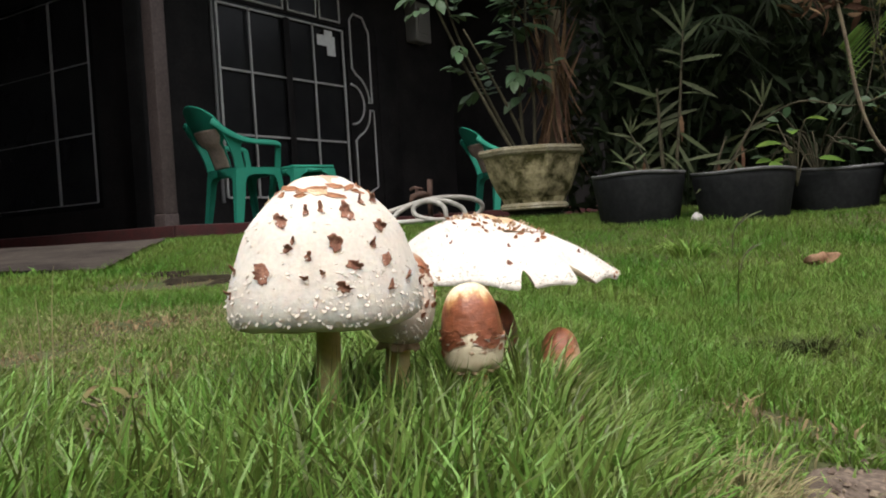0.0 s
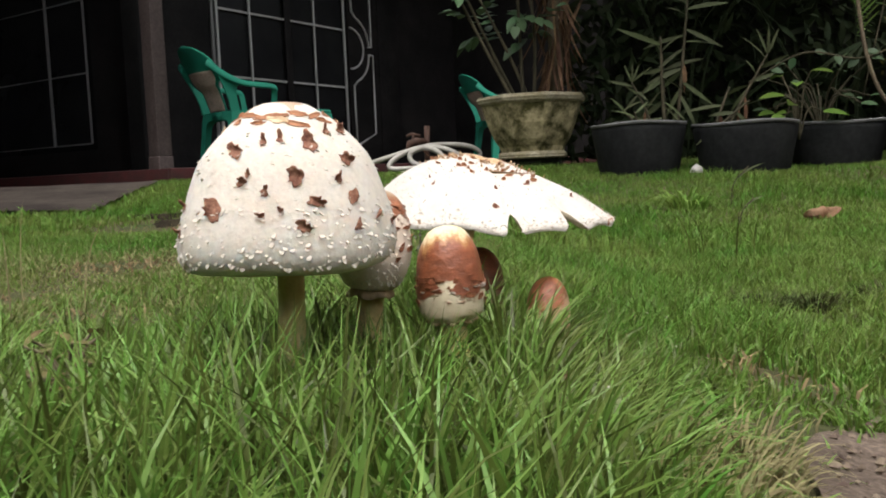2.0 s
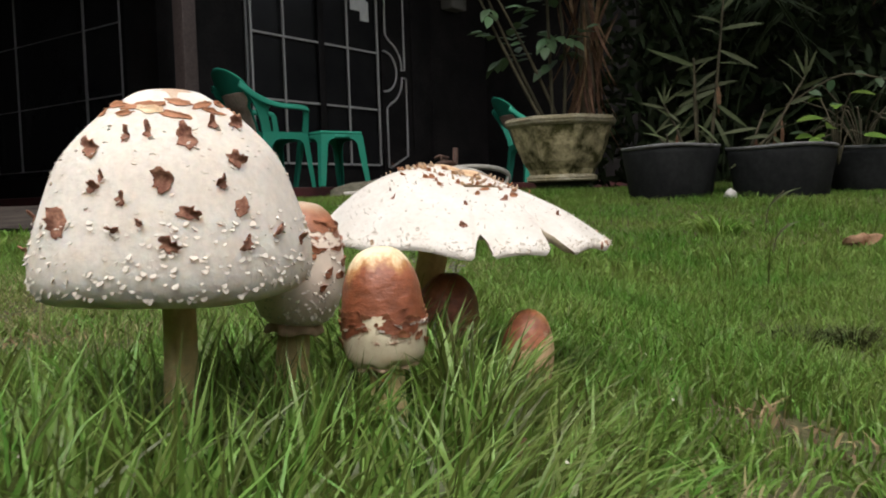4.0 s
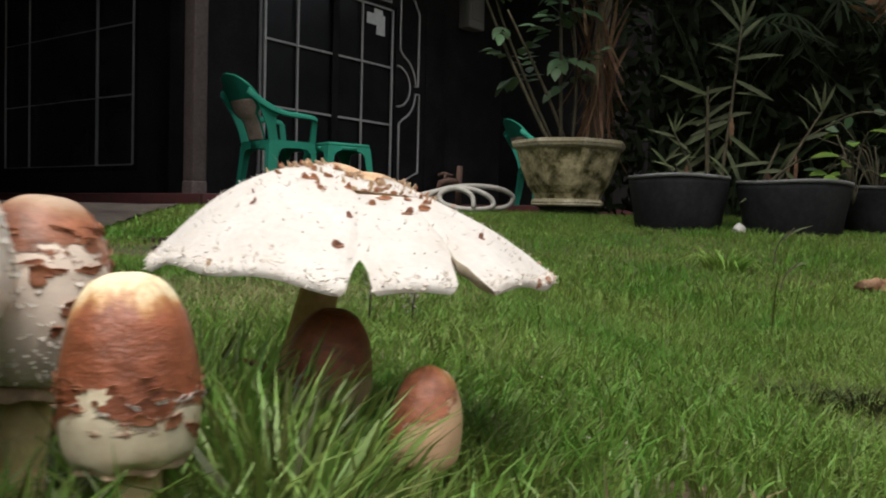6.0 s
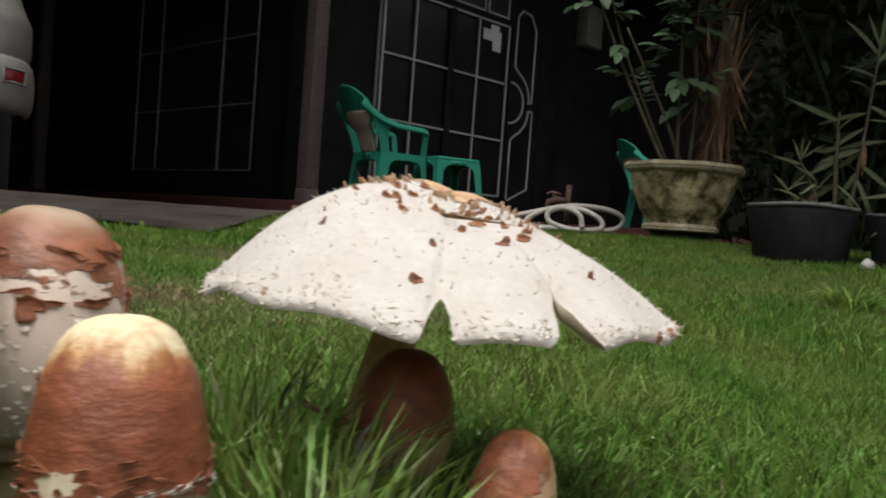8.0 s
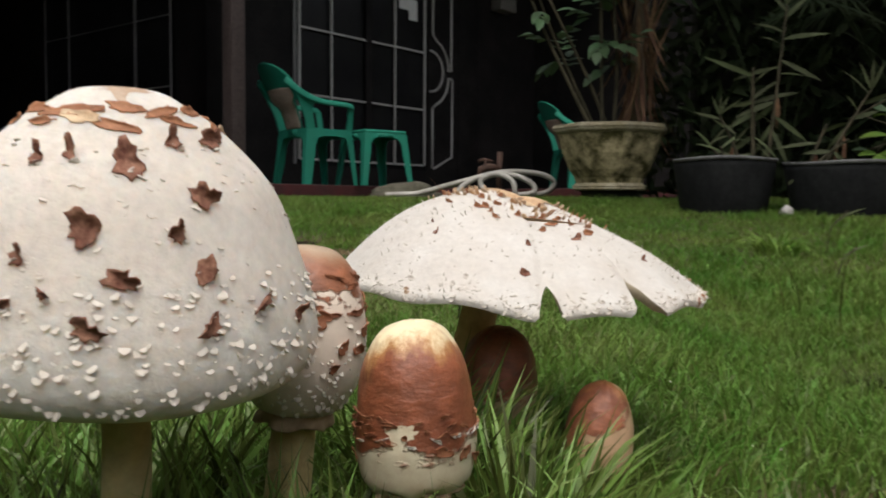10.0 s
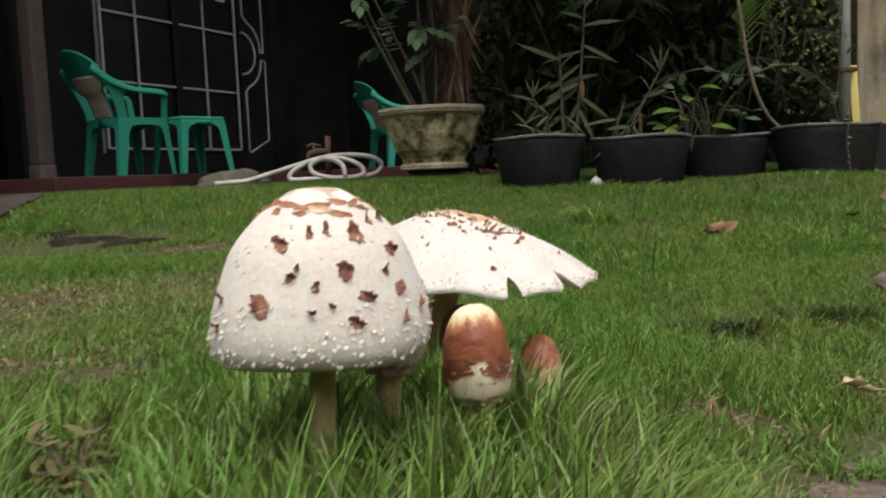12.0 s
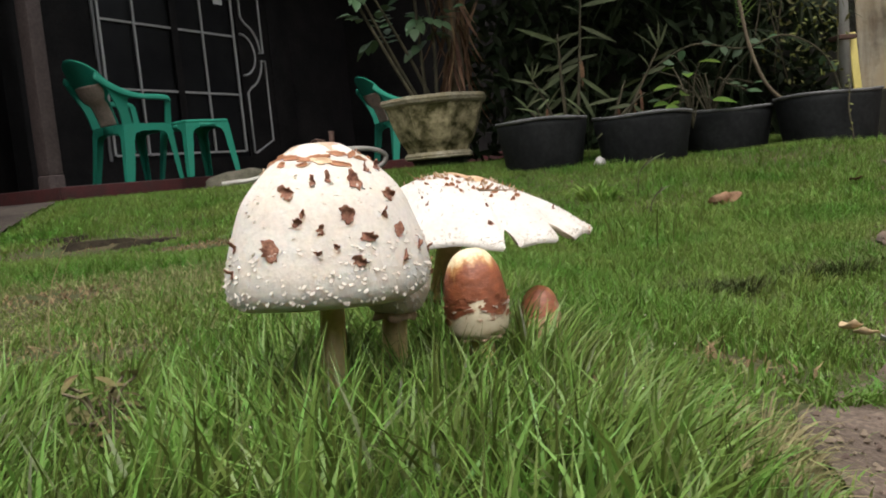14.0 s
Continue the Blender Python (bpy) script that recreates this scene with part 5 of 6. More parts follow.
# the bell-shaped one, nearest
def bell_mushroom():
    cx, cy = -0.0501, 0.366
    g = soil_at(cx, cy)
    root = thing("bell_mushroom", pose(cx, cy, g), "white bell-shaped mushroom with curled brown scales in the grass", "mushroom")
    prof = [(0, 0.1555), (0.008, 0.1548), (0.0134, 0.1519), (0.0211, 0.1462), (0.0309, 0.1350), (0.0364, 0.1215), (0.0396, 0.1105), (0.0405, 0.1035), (0.0399, 0.0990), (0.0383, 0.0962)]
    prof = [(r, z + 0.0017 - g) for r, z in prof]
    g = g - 0.0017
    def uneven(a, r, z, i):
        e = 1 + 0.012 * math.sin(2 * a + 0.6) + 0.006 * math.sin(5 * a)
        return r * e, z + 0.0008 * math.sin(3 * a + 1) * (r / 0.04)
    surf = Turned(prof, 80, uneven)
    bm = lathe(bmesh.new(), surf.prof + [(0.0362, 0.0945 - g), (0.0335, 0.0937 - g), (0.031, 0.0940 - g), (0.029, 0.0955 - g)], 96, uneven)
    cap = part("cap", bm, CAP_WHITE, root, "white domed cap")
    bm = lathe(bmesh.new(), [(0.0305, 0.0935 - g), (0.02, 0.101 - g), (0.005, 0.105 - g)], 48)
    part("underside", bm, GILL_MAT, root)
    gills(root, 0.005, 0.0300, 0.1045 - g, 0.0940 - g, 150)
    stem_part(root, [(-0.004, 0.010, 0.0), (-0.003, 0.007, 0.03), (-0.001, 0.004, 0.06), (0, 0, 0.106 - g)], (0.0058, 0.0048))
    # crown and its torn ring
    def torn(a, r, z, i):
        return r * (1 - abs(0.16 * math.sin(2.5 * a) + 0.12 * math.sin(4.5 * a + 1) + 0.08 * math.sin(8.5 * a)) * (i / 9) ** 2), z
    crown = [surf.prof[int(k * 2.5)] for k in range(10)]
    bm = lathe(bmesh.new(), [(r, z + 0.00015) for r, z in crown], 48, torn)
    part("crown", bm, CROWN_PALE, cap, "pale tan crown of the cap")
    k = 0
    for az, s, w, h in ((-120, 0.235, 9, 3.2), (-92, 0.25, 11, 3.4), (-60, 0.22, 7, 3), (-35, 0.23, 8, 3), (-5, 0.22, 8, 3), (30, 0.24, 9, 3), (70, 0.22, 8, 3.2), (110, 0.25, 9, 3), (150, 0.22, 8, 3), (190, 0.24, 9, 3.4), (-145, 0.21, 8, 3)):
        part("scale", flake(surf, radians(az), s, w / 1000, 0.8 * h / 1000, 300 + k, 0.0007, 0.0002), RUSSET, cap)
        k += 1
    for i in range(13):
        az, s = 360 / 13 * i + 9 * math.sin(5 * i), 0.285 + 0.014 * math.sin(3 * i)
        part("scale", flake(surf, radians(az), s, (5.0 + 2.4 * math.sin(7 * i)) / 1000, (2.6 + 0.9 * math.sin(4 * i)) / 1000, 340 + i, 0.0007, 0.0002), (RUSSET, CROWN_TAN, RUSSET)[i % 3], cap)
    for az, s, w, h in BELL_SCALES:
        part("scale", flake(surf, radians(az), s, 1.05 * w / 1000, 1.0 * h / 1000, k, 0.0024), SCALE_BROWN, cap)
        k += 1
    r = random.Random(3)
    warts(surf, [(r.uniform(0, 2 * math.pi), 1.0 - 0.27 * r.random() ** 1.1) for _ in range(820)], cap, 0.00078)
    warts(surf, [(r.uniform(0, 2 * math.pi), r.uniform(0.35, 0.8)) for _ in range(420)], cap, 0.00055)
    # white skin torn round each scale
    torn_at = [(radians(az) + r.uniform(-0.6, 0.6) * w / 1000 / surf.radius(s), s + r.uniform(0.1, 0.6) * h / 1000 / surf.length()) for az, s, w, h in BELL_SCALES for _ in range(4)]
    warts(surf, torn_at, cap, 0.0007)
    return root


# the wide open one, split at the rim
def open_mushroom():
    cx, cy = 0.0280, 0.540
    g = soil_at(cx, cy)
    root = thing("parasol_mushroom", pose(cx, cy, g, 0, 2, 0), "broad white parasol mushroom with brown flakes and a split rim", "mushroom")
    prof = [(0, 0.1365), (0.008, 0.1360), (0.014, 0.1338), (0.022, 0.1306), (0.035, 0.1252), (0.05, 0.1185), (0.062, 0.1115), (0.0705, 0.1055), (0.0748, 0.1022), (0.0757, 0.1003), (0.0751, 0.0990)]
    prof = [(r, z - g) for r, z in prof]
    cuts = ((-80, 0.20, 3.6), (-51, 0.28, 6.0), (100, 0.2, 5), (170, 0.12, 4))
    def limit(a, splits=cuts):
        q = 1.0
        for c, depth, wide in splits:
            d = abs((math.degrees(a) - c + 180) % 360 - 180)
            q = min(q, 1 - depth * max(0.0, 1 - (d + 0.35 * math.sin(1.9 * d + c)) / wide) ** 0.9)
        return q
    ring_line = interp(prof, 60)
    def cap_z(r):
        return next((zb + (za - zb) * (rb - r) / max(1e-9, rb - ra) for (ra, za), (rb, zb) in zip(ring_line, ring_line[1:]) if rb >= r), ring_line[-1][1])
    def below(a, r, z, i):
        q = limit(a, (cuts[0], (-51, 0.13, 6.0), *cuts[2:]))
        if q < 1 and i:
            z, r = cap_z(r * q) - (cap_z(r) - z), r * q
        return droop(a, r, z, 59 if i == 0 and q < 1 else None)
    def droop(a, r, z, i):
        f = (r / 0.0735)
        q = limit(a)
        if q < 1 and i is not None:
            k = min(i * q, 58.999)
            (ra, za), (rb, zb) = ring_line[int(k)], ring_line[int(k) + 1]
            r, z = ra + (rb - ra) * (k - int(k)), za + (zb - za) * (k - int(k))
        r2 = r * (1 + 0.015 * math.sin(3 * a) * f)
        z2 = z - 0.0016 * f ** 3 * math.sin(4 * a + 0.5) + 0.0010 * f ** 6 * math.sin(11 * a + 2)
        past = (math.degrees(a) + 51 + 180) % 360 - 180
        if past > 0:
            z2 -= 0.0025 * min(1.0, f) ** 3 * max(0.0, 1 - past / 62)
        z2 += 0.0088 * math.sin(math.pi * min(1.0, f)) * max(0.0, -math.cos(a - 0.25)) ** 0.8
        return r2, z2
    surf = Turned(prof, 60, lambda a, r, z, i: droop(a, r, z, None))
    def on_cap(az, s, room=0.09):
        return s < min(limit(az + d) for d in (-room, 0, room)) - 0.015
    bm = lathe(bmesh.new(), surf.prof, 360, droop)
    cap = part("cap", bm, FLAT_WHITE, root, "broad white cap")
    under = [(0.0725, 0.0998 - g), (0.062, 0.106 - g), (0.045, 0.114 - g), (0.025, 0.119 - g), (0.006, 0.120 - g)]
    part("underside", lathe(bmesh.new(), [surf.prof[-1], *under], 360, below), GILL_MAT, root)
    gills(root, 0.007, 0.056, 0.119 - g, 0.1065 - g, 180)
    stem_part(root, [(-0.022, -0.006, 0.0), (-0.020, -0.006, 0.03), (-0.014, -0.004, 0.06), (-0.007, 0, 0.119 - g)], (0.0090, 0.0068))
    def torn(a, r, z, i):
        r = r * (1 - abs(0.14 * math.sin(2 * a) + 0.10 * math.sin(5 * a + 1)) * (i / 9) ** 2)
        r, low = droop(a, r, cap_z(r), None)
        return r, low + 0.0004
    bm = lathe(bmesh.new(), [(r, z + 0.0004) for r, z in [surf.prof[int(k * 1.35)] for k in range(10)]], 48, torn)
    part("crown", bm, CROWN_TAN, cap, "tan brown crown of the cap")
    k = 0
    for az, s, w, h in FLAT_SCALES:
        if not on_cap(radians(az), s):
            continue
        part("scale", flake(surf, radians(az), s, 0.62 * w / 1000, 0.75 * h / 1000, 500 + k, 0.0016, 0.0002), RUSSET if s < 0.5 else SCALE_BROWN, cap)
        k += 1
    r = random.Random(8)
    for _ in range(120):
        az, s = r.uniform(0, 2 * math.pi), 0.17 + 0.27 * r.random() ** 1.2
        part("scale", flake(surf, az, s, r.uniform(1.2, 3.0) / 1000, r.uniform(0.8, 1.6) / 1000, 700 + k, 0.0018, 0.0002), (RUSSET, RIM_TAN, CROWN_TAN)[k % 3], cap)
        k += 1
    spots = [(r.uniform(0, 2 * math.pi), 1 - 0.12 * r.random()) for _ in range(700)] + [(r.uniform(0, 2 * math.pi), r.uniform(0.4, 0.97)) for _ in range(260)]
    warts(surf, [p for p in spots if on_cap(*p, 0.0)], cap, 0.0007, rise=0.4)
    spots = [(r.uniform(0, 2 * math.pi), r.uniform(0.90, 0.995)) for _ in range(620)]
    warts(surf, [p for p in spots if on_cap(*p, 0.0)], cap, 0.0009, rise=0.45)
    for az, s in ((-14, 0.96), (-6, 0.975), (2, 0.95), (8, 0.97), (-24, 0.975), (14, 0.96)):
        part("scale", flake(surf, radians(az), s, 0.005, 0.0022, 1700 + k, 0.0006, 0.0002), RUSSET, cap)
        k += 1
    for i in range(36):
        az, s = r.uniform(0, 2 * math.pi), 0.985 - 0.17 * r.random() ** 1.3
        if on_cap(az, s, 0.04):
            part("scale", flake(surf, az, s, r.uniform(1.2, 2.4) / 1000, r.uniform(0.9, 1.7) / 1000, 1900 + i, 0.0006, 0.0002), RIM_PALE if i % 9 else RIM_TAN, cap)
    fibres(surf, [(r.uniform(0, 2 * math.pi), 0.16 + 0.2 * r.random()) for _ in range(170)], cap, RUSSET)
    spots = [(r.uniform(0, 2 * math.pi), 0.3 + 0.69 * r.random() ** 0.7) for _ in range(520)]
    fibres(surf, [p for p in spots if on_cap(*p, 0.0)], cap, WART, 0.0016)
    spots = [(r.uniform(0, 2 * math.pi), 0.93 + 0.07 * r.random()) for _ in range(700)]
    fibres(surf, [p for p in spots if on_cap(*p, 0.0)], cap, WART, 0.0017)
    for az in np.radians([-178, -160, -140, -126, -115, -104, -66, -58, -50, -22, -14, -6, 4, 20, 44, 66, 130, 150]) + 0.0:
        if not on_cap(float(az), 0.985):
            continue
        part("scale", flake(surf, float(az), r.uniform(0.84, 0.975), r.uniform(2, 4) / 1000, r.uniform(1.2, 2.4) / 1000, 1500 + k, 0.0006, 0.0002), RIM_TAN, cap)
        k += 1
    return root


# the closed, egg-shaped one with its ring
def egg_mushroom():
    cx, cy = -0.0298, 0.408
    g = soil_at(cx, cy)
    root = thing("egg_mushroom", pose(cx, cy, g, 0, 6, 0), "closed egg-shaped white mushroom with brown scales and a ring", "mushroom")
    prof = [(r, z - g) for r, z in [(0, 0.1235), (0.006, 0.1225), (0.011, 0.1180), (0.0145, 0.1100), (0.0163, 0.1000), (0.0157, 0.0910), (0.0128, 0.0842), (0.0100, 0.0812)]]
    surf = Turned(prof, 60)
    skin = bud_material("egg_skin", 0.1105 - g, 0.1240 - g, skin=(0.31, 0.118, 0.060), pale=(0.80, 0.68, 0.57), tip=(0.47, 0.345, 0.24), halo=(0.34, 0.185, 0.105), wobble=0.016, tip_drop=0.0050, stain=(0.66, 0.56, 0.47), rubbing=0.005)
    cap = part("cap", lathe(bmesh.new(), surf.prof + [(0.0075, 0.0808 - g), (0.004, 0.082 - g)], 72), skin, root, "closed cap, torn red-brown above and white below")
    for k, (az, s, w, h) in enumerate(EGG_SCALES):
        part("scale", flake(surf, radians(az), s, w / 1000, h / 1000, 900 + k, 0.0010, 0.0002), EGG_BROWN, cap)
    r = random.Random(4)
    for k in range(46):
        s = r.uniform(0.22, 0.47)
        part("scale", flake(surf, r.uniform(0, 6.28), s, r.uniform(2.5, 7) / 1000, r.uniform(0.8, 1.8) / 1000, 950 + k, 0.0005, 0.00015), EGG_BROWN, cap)
    warts(surf, [(r.uniform(0, 6.28), r.uniform(0.5, 0.98)) for _ in range(520)], cap, 0.0006)
    part("ring", lathe(bmesh.new(), [(0.0060, 0.0818 - g), (0.0084, 0.0812 - g), (0.0094, 0.0796 - g), (0.0098, 0.0779 - g), (0.0094, 0.0774 - g), (0.0086, 0.0780 - g), (0.0060, 0.0792 - g)], 60, lambda a, q, z, i: (q * (1 + (0.06 * math.sin(6 * a) + 0.04 * math.sin(13 * a + 1)) * (q > 0.0088)), z + 0.0007 * math.sin(5 * a) * (q > 0.008))), RING_TAN, root, "frilled brownish ring")
    stem_part(root, [(0, 0, -0.01), (0, 0, 0.03), (0, 0, 0.085 - g)], (0.0068, 0.0055))
    return root


def bud_mushroom(name, cx, cy, prof, low, high, label, lean=(0, 0), seed=0, **look_args):
    g = soil_at(cx, cy)
    root = thing(name, pose(cx, cy, g, lean[0], lean[1], 0), label, "mushroom", "brown mushroom buds")
    mat = bud_material(name + "_skin", low - g, high - g, **look_args)
    def uneven(a, r, z, i):
        n = noise.noise(Vector((math.cos(a) * 2, math.sin(a) * 2, z * 90 + seed)))
        return r * (1 + 0.025 * n), z + 0.0006 * n
    pts = interp([(r, z - g) for r, z in prof], 60)
    def torn_lip(a, r, z, i):
        r, z = uneven(a, r, z, i)
        return r * (1 + 0.03 * math.sin(9 * a + seed) * (i > 56)), z + 0.0005 * math.sin(7 * a + seed) * (i > 55)
    part("cap", lathe(bmesh.new(), pts, 72, torn_lip), mat, root, "red-brown closed cap")
    low_r = prof[-1][0]
    part("stem", tube(bmesh.new(), [(0, 0, -0.01), (0, 0, prof[-1][1] - g + 0.004)], [low_r * 0.62, low_r * 0.58], 20), STEM_MAT, root)
    return root, pts


def torn_skin(root, pts, mat, spots):
    """Loose tatters of brown skin on a bud."""
    surf = Turned([pts[i] for i in range(0, 60, 4)], 50)
    for k, (az, s, w, h) in enumerate(spots):
        part("skin_tatter", flake(surf, radians(az), s, w / 1000, h / 1000, 1200 + k, 0.0005, 0.00012), mat, root)


bell_mushroom()
open_mushroom()
egg_mushroom()
BUD_TATTER = material("bud_tatter", (0.20, 0.060, 0.028), 0.6, spec=0.3, tint=(0.36, 0.17, 0.09), scale=260, amount=0.9, fine=0.25, fine_scale=700)
bud, bud_pts = bud_mushroom("brown_bud_mushroom", 0.0126, 0.384, [(0, 0.1075), (0.004, 0.1070), (0.0078, 0.1048), (0.0109, 0.0995), (0.0128, 0.0920), (0.0137, 0.0830), (0.0137, 0.0785), (0.0124, 0.0722), (0.0098, 0.0700)], 0.0800, 0.1085, "red-brown mushroom bud with torn pale lower skin", (0, -2), 3, tip_drop=0.0085, bare_spot=(-0.001, -0.0138, 0.0858 - soil_at(0.0126, 0.384), 0.0022))
tear = random.Random(31)
torn_skin(bud, bud_pts, BUD_TATTER, [(-10, 0.86, 5, 3), (-165, 0.84, 5, 4), (175, 0.74, 6, 3), (-58, 0.78, 3.6, 2.6), (-34, 0.80, 3.8, 3.2), (30, 0.7, 8, 3), (90, 0.66, 9, 3), (140, 0.7, 8, 3)]
          + [(tear.uniform(-180, 180), tear.uniform(0.60, 0.735), tear.uniform(1.5, 4.2), tear.uniform(0.6, 1.3)) for _ in range(60)])
torn_skin(bud, bud_pts, RIM_PALE, [(tear.uniform(-180, 180), tear.uniform(0.70, 0.745), tear.uniform(1.5, 3.6), tear.uniform(0.6, 1.1)) for _ in range(26)])
g_bud = soil_at(0.0126, 0.384)
part("skirt", lathe(bmesh.new(), [(0.0090, 0.0710 - g_bud), (0.0099, 0.0703 - g_bud), (0.0105, 0.0694 - g_bud), (0.0100, 0.0690 - g_bud), (0.0082, 0.0698 - g_bud)], 60,
     lambda a, q, z, i: (q * (1 + (0.04 * math.sin(7 * a) + 0.06 * math.sin(16 * a + 2)) * (q > 0.0095)), z + 0.0005 * math.sin(9 * a) * (q > 0.0095))), RIM_TAN, bud, "ragged tan lower edge of the cap")
bud_mushroom("shaded_bud_mushroom", 0.0225, 0.520, [(0, 0.0870), (0.005, 0.0862), (0.0100, 0.0825), (0.0138, 0.0755), (0.0155, 0.0660), (0.0150, 0.0570), (0.0125, 0.0500), (0.008, 0.048)], 0.0640, 0.0960, "dark brown mushroom bud under the broad cap", (0, 4), 8, skin=(0.20, 0.064, 0.032), wobble=0.012, pale=(0.34, 0.25, 0.15))
bud_mushroom("small_bud_mushroom", 0.0595, 0.496, [(0, 0.0715), (0.0035, 0.0708), (0.0072, 0.0680), (0.0103, 0.0620), (0.0120, 0.0540), (0.0122, 0.0460), (0.0108, 0.0400), (0.007, 0.038)], 0.0560, 0.0760, "small pinkish brown mushroom bud in short grass", (0, 5), 14, skin=(0.31, 0.110, 0.058), pale=(0.52, 0.33, 0.20), wobble=0.014, side=-0.9)


# ---- grass ----
def blades(name, P, L, W, lean, seg, mat, droop=0.5):
    """Tapered blades: seg steps each, bending over in the direction of lean."""
    n = len(P)
    lean = lean + 1e-6
    mag = np.linalg.norm(lean, axis=1, keepdims=True)
    d = np.concatenate([lean / mag, np.zeros((n, 1))], 1)
    ang = rng.random(n) * 2 * math.pi
    side = np.stack([np.cos(ang), np.sin(ang), np.zeros(n)], 1)
    L, W = L[:, None], W[:, None]
    V = []
    for i in range(seg + 1):
        t = i / seg
        a = mag * (0.35 * t + droop * t * t)
        q = P + L * t * (np.array([0, 0, 1.0]) * np.cos(np.minimum(a, 1.5)) + d * np.sin(np.minimum(a, 1.5)))
        w = W * (1 - t ** 1.6) * (0.75 + 0.5 * min(1, t * 3))
        if i == seg:
            V.append(q)
        else:
            V += [q - side * w / 2, q + side * w / 2]
    V = np.stack(V, 1)
    k = V.shape[1]
    base = (np.arange(n) * k)[:, None]
    F = []
    for i in range(seg - 1):
        F += [base + np.array([2 * i, 2 * i + 1, 2 * i + 3]), base + np.array([2 * i, 2 * i + 3, 2 * i + 2])]
    F.append(base + np.array([2 * seg - 2, 2 * seg - 1, 2 * seg]))
    return arrays(name, V.reshape(-1, 3), np.stack(F, 1).reshape(-1, 3), mat, None, smooth=False)


def patchy(x, y, s, seed):
    """A smooth random field in 0..1."""
    r = np.random.default_rng(seed)
    v = 0
    for k in range(6):
        a, b, c, f = r.normal(), r.normal(), r.random() * 6.28, s * (0.7 + 0.35 * k)
        q = math.hypot(a, b)
        v = v + np.sin((a * x + b * y) / q * f + c) / (1 + 0.35 * k)
    return 0.5 + 0.5 * np.tanh(v * 0.8)


BARE = ((-0.42, 1.16, 0.10), (-0.445, 0.885, 0.065), (-0.30, 0.74, 0.05), (-0.70, 2.46, 0.20), (-0.36, 2.03, 0.12), (-0.82, 2.36, 0.12), (-0.22, 0.70, 0.05), (0.195, 0.552, 0.050), (0.375, 0.925, 0.028), (0.505, 0.955, 0.024))


def bare(x, y):
    q = np.zeros_like(x)
    for bx, by, r in BARE:
        q = np.maximum(q, np.exp(-(((x - bx) / (1.2 * r)) ** 2 + ((y - by) / r) ** 2) * 1.2))
    return q


def in_lawn(x, y):
    apron = (y > 2.8) & (x < np.where(y < 3.8, -1.14 - 0.12 * (y - 2.8), -1.26 - 0.34 * (y - 3.8)))
    local_y = (x + 2.686) * -0.832 + (y - 7.50) * 0.555
    return (x < path_edge(y) + 0.012 - 0.022 * smooth_step(0.75, 0.5, y) + 0.022 * rng.normal(size=np.shape(x))) & ~apron & (local_y < np.where((x + 2.686) * 0.555 + (y - 7.5) * 0.832 > 2.0, -2.82, -1.50))


STEMS = ((-0.0543, 0.376, 0.010), (0.018, 0.534, 0.012), (-0.0298, 0.408, 0.012), (0.0126, 0.384, 0.0135), (0.0225, 0.52, 0.0145), (0.0595, 0.496, 0.012))


def lawn(name, n, x0, x1, y0, y1, seg, size, width, label, mat=GRASS, thin=True, keep=None, lay_over=1.0, fade=0.0):
    x = x0 + (x1 - x0) * rng.random(n)
    y = y0 + (y1 - y0) * rng.random(n)
    ok = in_lawn(x, y)
    if thin:
        ok &= rng.random(n) > 1.1 * bare(x, y)
    for sx, sy, r in STEMS:
        ok &= (x - sx) ** 2 + (y - sy) ** 2 > r * r
    if keep is not None:
        ok &= keep(x, y)
    if fade:
        ok &= rng.random(n) < smooth_step(0, fade, x - x0) * smooth_step(0, fade, x1 - x) * smooth_step(0, fade, y - y0)
    x, y = x[ok], y[ok]
    z = height(x, y) - 0.002
    L = size(x, y) * (0.55 + 0.75 * rng.random(len(x)))
    if thin:
        front = np.maximum.reduce([bare(x, y + d * np.maximum(y, 0.3)) for d in (0.0, 0.05, 0.10, 0.16, 0.24)])
        L = L * (1 - (0.40 + 0.32 * smooth_step(0.6, 0.8, y)) * front) * (0.45 + 0.55 * smooth_step(0.0, 0.07, path_edge(y) - x))
    f, g = patchy(x, y, 26.0, 4) - 0.5, patchy(x, y, 31.0, 6) - 0.5
    lean = np.stack([0.15 + 0.8 * smooth_step(-0.02, 0.12, x) * smooth_step(0.52, 0.38, y) + 0.7 * f + (0.62 + 0.35 * smooth_step(0.5, 0.9, y)) * rng.normal(size=len(x)), 0.0 + 0.6 * g + (0.62 + 0.35 * smooth_step(0.5, 0.9, y)) * rng.normal(size=len(x))], 1)
    W = width * (0.6 + 0.8 * rng.random(len(x)))
    ob = blades(name, np.stack([x, y, z], 1), L, W, lean * 0.72 * lay_over, seg, mat, 0.42)
    return tagged(ob, label, "grass", kind="stuff")


def tall_zone(x, y):
    """1 where the grass stands uncut round the mushrooms and before them."""
    q = smooth_step(0.17, 0.02, x) * smooth_step(-0.50, -0.30, x) * smooth_step(0.66, 0.48, y - 0.10 * np.sin(6 * x))
    q = q * (1 - 0.85 * smooth_step(0.41, 0.47, y) * smooth_step(0.02, 0.05, x))
    return q


def near_size(x, y):
    low = 1 + 0.10 * np.exp(-(((x + 0.055) / 0.05) ** 2 + ((y - 0.31) / 0.06) ** 2)) - 0.72 * np.exp(-(((x + 0.148) / 0.034) ** 2 + ((y - 0.350) / 0.06) ** 2))
    return low * (0.017 + 0.033 * tall_zone(x, y)) + 0.012 * patchy(x, y, 14, 9) * smooth_step(0.8, 0.4, y)


